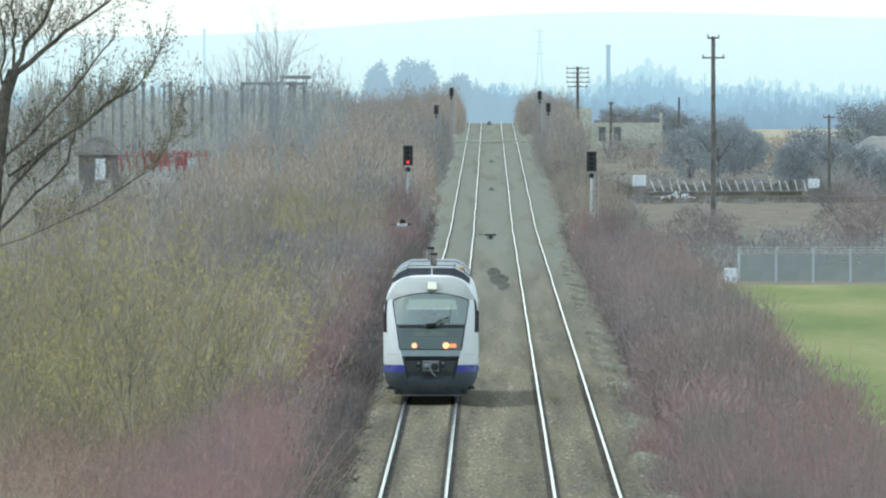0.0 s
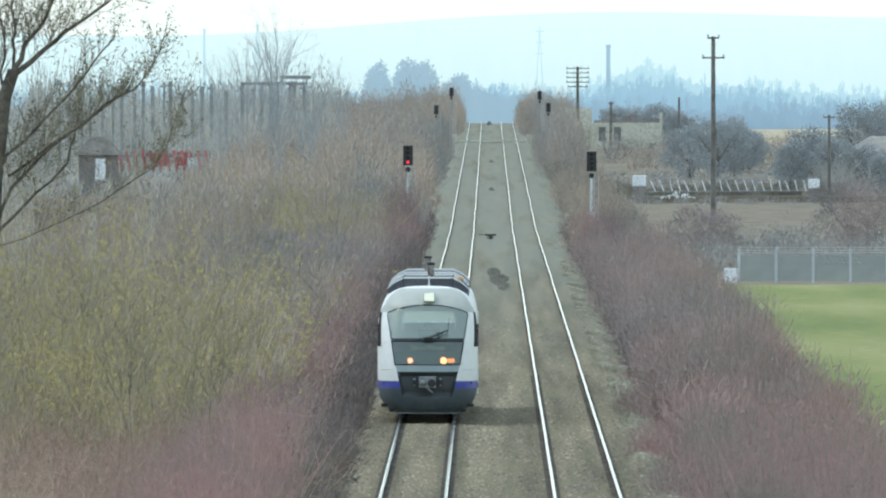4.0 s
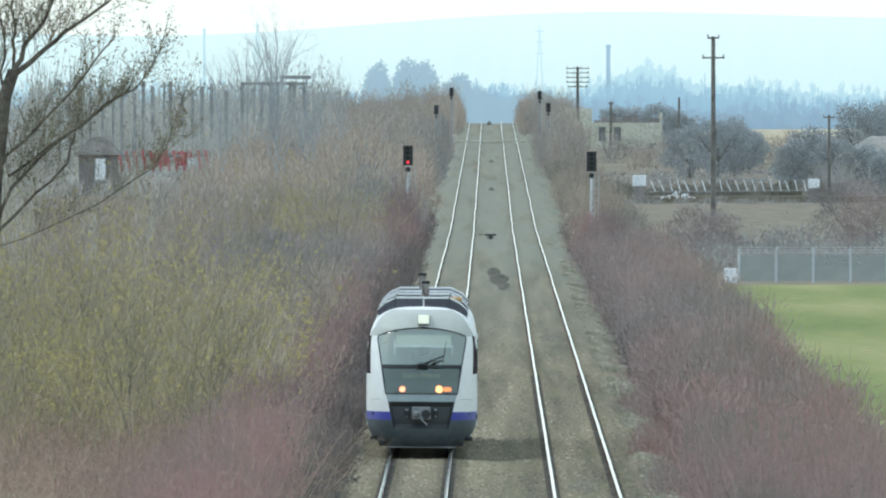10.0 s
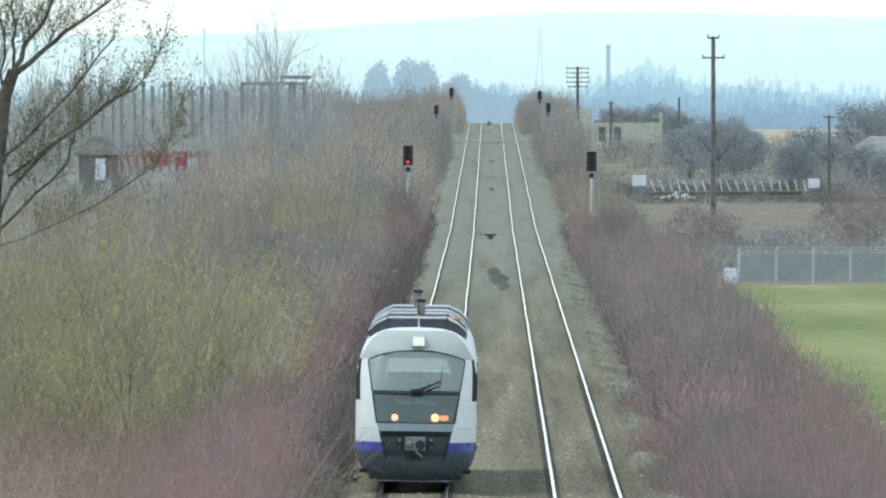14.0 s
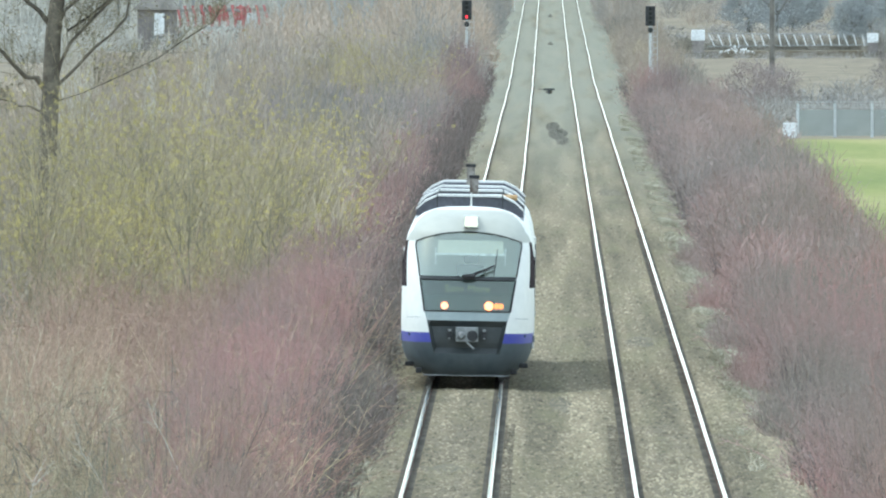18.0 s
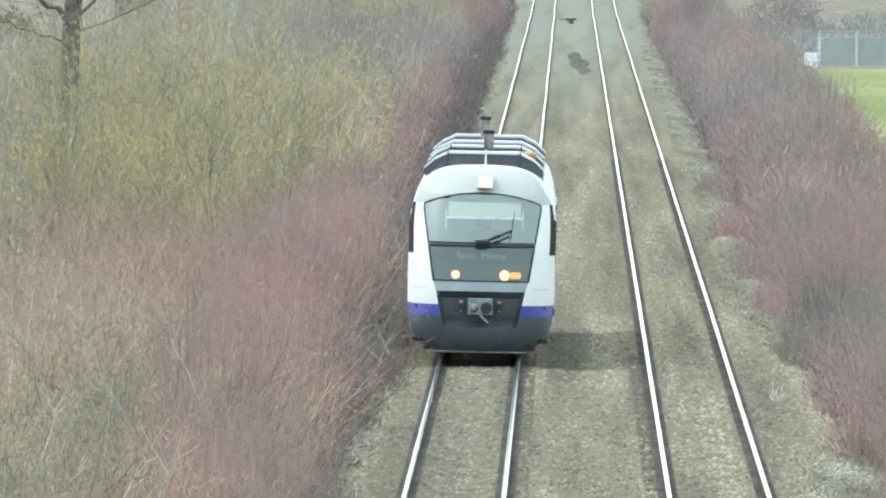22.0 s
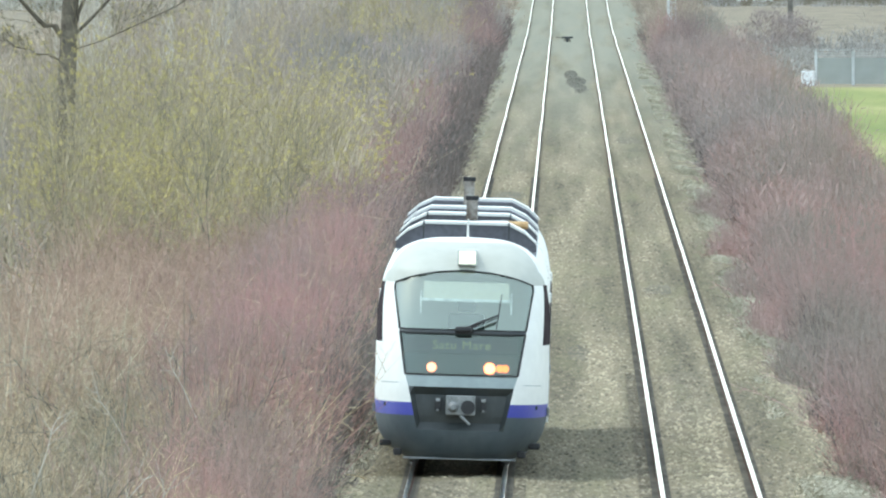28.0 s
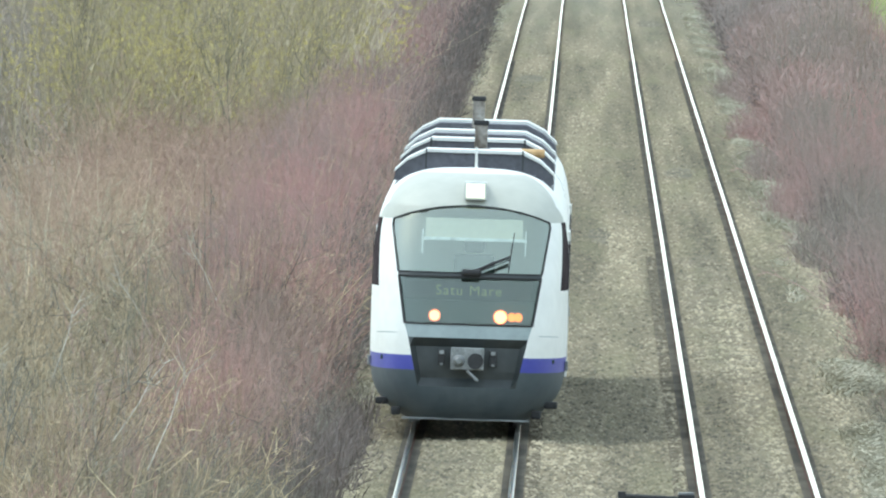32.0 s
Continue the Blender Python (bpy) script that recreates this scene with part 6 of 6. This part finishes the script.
def heap(name, x, y, z, rx, ry, h, mat, label, cat, seed, n=60):
    """A low pile of clods: many small lumps in one mesh."""
    prg = np.random.default_rng(seed)
    bm = bmesh.new()
    for _ in range(n):
        a, q = prg.uniform(0, 6.28), math.sqrt(prg.uniform(0, 1))
        s = prg.uniform(0.04, 0.10)
        m = Matrix.Translation((rx * q * math.cos(a), ry * q * math.sin(a), h * (1 - q) * prg.uniform(0.5, 1.0))) @ Euler(prg.uniform(0, 3, 3)).to_matrix().to_4x4() @ Matrix.Diagonal((s * 1.4, s, s * 0.8, 1))
        bmesh.ops.create_icosphere(bm, subdivisions=1, radius=1.0, matrix=m)
    ob = tagged(part(name, bm, mat), label, cat, kind="stuff")
    ob.matrix_basis = pose(x, y, z)
    return ob


M_DIRT = material("dark_dirt", (0.16, 0.153, 0.128), (0.215, 0.203, 0.168), 2.0, 0.95, fine=20)
heap("rubble_heap", 14.9, 2049, 0.35, 1.5, 0.8, 0.7, M_WHITEWASH, "heap of white rubble by the parapet", "rubble", 8, 50)
for hx_, hy, hw, hl, hh, hn in ((0.22, 1325, 0.36, 34, 0.26, 240), (0.50, 1280, 0.50, 38, 0.30, 380), (0.72, 1235, 0.36, 28, 0.16, 220)):
    heap("dirt_heap", hx_, hy, -0.28, hw, hl, hh, M_DIRT, "low dark heap of dirt between the tracks", "heap", int(hy), hn)
heap("scrap_pile", 0.06, 1612, -0.2, 0.2, 0.6, 0.4, M_DIRT, "small dark scrap pile between the tracks", "scrap", 3, 30)
heap("weed_clump", 0.15, 2080, 0.85, 0.2, 1, 0.22, M_DIRT, "low dark clump of weeds between the tracks", "weeds", 4, 40)
heap("weed_clump", 0.2, 2480, 1.85, 0.2, 1, 0.22, M_DIRT, "low dark clump of weeds between the tracks", "weeds", 5, 40)
heap("scrap_pile", 0.0, 3330, 4.1, 0.3, 1, 0.5, M_DIRT, "dark object standing between the tracks", "scrap", 6, 40)


def wire_board(x, y, z, label):
    """A marker lying across the space between the tracks: board and feet."""
    root = thing("cable_marker", pose(x, y, z), label, "marker")
    part("board", boxed(-0.35, 0.35, -0.05, 0.05, 0.22, 0.34, bevel=0.02), M_BLACK, root)
    part("foot", boxed(-0.06, 0.06, -0.05, 0.05, 0.0, 0.25), M_BLACK, root)
    part("arm", rodded((-0.7, 0, 0.3), (-0.3, 0, 0.28), 0.03), M_POLE, root)


wire_board(0.06, 1605, -0.2, "dark low marker board between the tracks")


def point_lever(x, y):
    """The dark bar and box beside the near rail."""
    root = thing("rail_contact", pose(x, y, -0.2), "dark steel contact box and bar beside the rail", "track device")
    part("bar", rodded((-0.95, 0, 0.2), (-0.2, 0, 0.16), 0.035), M_RUBBER, root)
    part("bar_end", boxed(-1.0, -0.9, -0.05, 0.05, 0.15, 0.26), M_RUBBER, root)
    part("contact_box", boxed(-0.22, 0.0, -0.1, 0.1, 0.0, 0.22, bevel=0.02), M_RUBBER, root)
    part("box_lid", boxed(-0.21, -0.01, -0.1, 0.1, 0.22, 0.245), M_STEEL, root)


point_lever(RIGHT_TRACK - HALF_GAUGE - 0.1, 339.0)


def stain(x, y, w, d):
    """A darker patch lying on the ballast."""
    bm = bmesh.new()
    prg = np.random.default_rng(int(y))
    ring = [bm.verts.new((math.cos(a) * w * q, math.sin(a) * d * q, 0.0)) for a, q in ((k * 0.3927, prg.uniform(0.7, 1.1)) for k in range(16))]
    bm.faces.new(ring)
    ob = tagged(part("oil_stain", bm, M_DARKBED), "dark patch on the ballast", "stain", kind="structure")
    ob.matrix_basis = pose(x, y, float(np.interp(x, BED_X, BED_Z)) + 0.008)


# the patch at x -3.3 is a tree's shadow painted on the shoulder
for x, y, w, d in ((-1.9, 471, 0.55, 4.0), (-3.3, 462, 0.5, 6.0), (-1.75, 806, 0.62, 12.0), (2.2, 620, 0.4, 9.0), (0.3, 540, 0.6, 10.0), (2.3, 980, 0.5, 14.0)):
    stain(x, y, w, d)

# ---- bird ----
def bird():
    root = thing("bird", Matrix(), "black and white bird flying across the line", "bird")
    bm = bmesh.new()
    bmesh.ops.create_icosphere(bm, subdivisions=2, radius=1.0, matrix=Matrix.Diagonal((0.17, 0.06, 0.065, 1)))
    part("body", bm, M_BIRDWHITE, root, smooth=True)
    bm = bmesh.new()
    bmesh.ops.create_icosphere(bm, subdivisions=2, radius=0.045, matrix=Matrix.Translation((0.17, 0, 0.02)))
    part("head", bm, M_BIRD, root, smooth=True)
    part("beak", rodded((0.2, 0, 0.02), (0.26, 0, 0.01), 0.015, 0.003, 6), M_BIRD, root)
    part("tail", boxed(-0.34, -0.14, -0.04, 0.04, -0.005, 0.012), M_BIRD, root)
    for s in (-1, 1):
        bm = bmesh.new()
        vs = [bm.verts.new(v) for v in ((0.09, s * 0.03, 0.03), (0.07, s * 0.18, 0.12), (-0.02, s * 0.34, 0.16), (-0.07, s * 0.18, 0.10), (-0.08, s * 0.03, 0.02))]
        bm.faces.new(vs)
        bmesh.ops.solidify(bm, geom=bm.faces[:], thickness=0.012)
        part("wing", bm, M_BIRD, root)
    return root


BIRD = bird()

# ---- stones and sleepers ----
def stones(rng, n, y0, y1, power):
    """Ballast stones, lying loose on the bed, thinning out with distance."""
    y = y0 + (y1 - y0) * rng.uniform(0, 1, n) ** power
    x = rng.uniform(-4.35, 4.9, n)
    keep = rng.uniform(0, 1, n) > ((y - y0) / (y1 - y0)) ** 0.7
    for tx in (LEFT_TRACK, RIGHT_TRACK):
        for s in (-1, 1):
            keep &= np.abs(x - tx - s * HALF_GAUGE) > 0.17
    x, y = x[keep], y[keep]
    n = len(x)
    z = rise(y) + np.interp(x, BED_X, BED_Z) + 0.004
    base = np.array([(1, 0, 0.1), (0.3, 0.95, -0.1), (-0.85, 0.55, 0.1), (-0.8, -0.6, -0.1), (0.35, -0.95, 0.1), (0.1, 0.05, 0.8), (0, 0, -0.8)])
    F0 = np.array([(0, 1, 5), (1, 2, 5), (2, 3, 5), (3, 4, 5), (4, 0, 5)])
    s = rng.uniform(0.022, 0.055, n)
    a = rng.uniform(0, 6.28, n)
    q = base[None] * (s[:, None, None] * rng.uniform(0.7, 1.25, (n, 7, 3)))
    V = np.stack([q[..., 0] * np.cos(a)[:, None] - q[..., 1] * np.sin(a)[:, None] + x[:, None], q[..., 0] * np.sin(a)[:, None] + q[..., 1] * np.cos(a)[:, None] + y[:, None], q[..., 2] + z[:, None]], -1)
    F = F0[None] + (np.arange(n) * 7)[:, None, None]
    return V.reshape(-1, 3), F.reshape(-1, 3)


srg = np.random.default_rng(31)
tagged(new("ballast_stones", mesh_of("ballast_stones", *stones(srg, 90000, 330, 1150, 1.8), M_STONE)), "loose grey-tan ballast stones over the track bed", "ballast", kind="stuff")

sleeper_bm = boxed(-1.1, 1.1, -0.12, 0.12, -0.2, -0.147, bevel=0.0)
sleeper_me = bpy.data.meshes.new("sleeper")
sleeper_bm.to_mesh(sleeper_me)
sleeper_bm.free()
sleeper_me.materials.append(M_SLEEPER)
for tx, nm in ((LEFT_TRACK, "sleepers"), (RIGHT_TRACK, "sleepers")):
    root = tagged(new(nm), "weathered sleepers sunk in the ballast", "sleepers", "track sleepers", "structure")
    for k in range(290):
        ob = new("sleeper", sleeper_me)
        ob.parent = root
        ob.location = (tx, 335 + k * 0.62, 0)


# ---- what moves ----
TRAIN_RUN = [
    (0, 775.70, 0.00), (2, 755.66, 0.07), (4, 733.92, 0.13), (6, 711.48, 0.20), (8, 688.54, 0.27), (10, 665.35, 0.42),
    (12, 636.66, 0.68), (14, 608.93, 0.86), (16, 581.33, 0.98), (18, 553.41, 1.10), (20, 526.41, 1.22), (22, 500.27, 1.34),
    (24, 474.55, 1.44), (26, 448.40, 1.53), (28, 422.76, 1.62), (30, 397.31, 1.71), (32, 372.49, 1.80),
]


def motions():
    walk(TRAIN, [(t, pose(LEFT_TRACK, y, 0, 0, r, 0)) for t, y, r in TRAIN_RUN])
    walk(BIRD, [(0.0, pose(-2.34, 700, 5.66)), (0.3, pose(1.02, 700, 5.45)), (0.6, pose(4.54, 700, 5.15)), (0.9, pose(8.07, 700, 5.16)), (2.0, pose(21, 700, 5.6)), (8.0, pose(95, 705, 12.0)), (32.0, pose(380, 760, 30.0))])


motions()
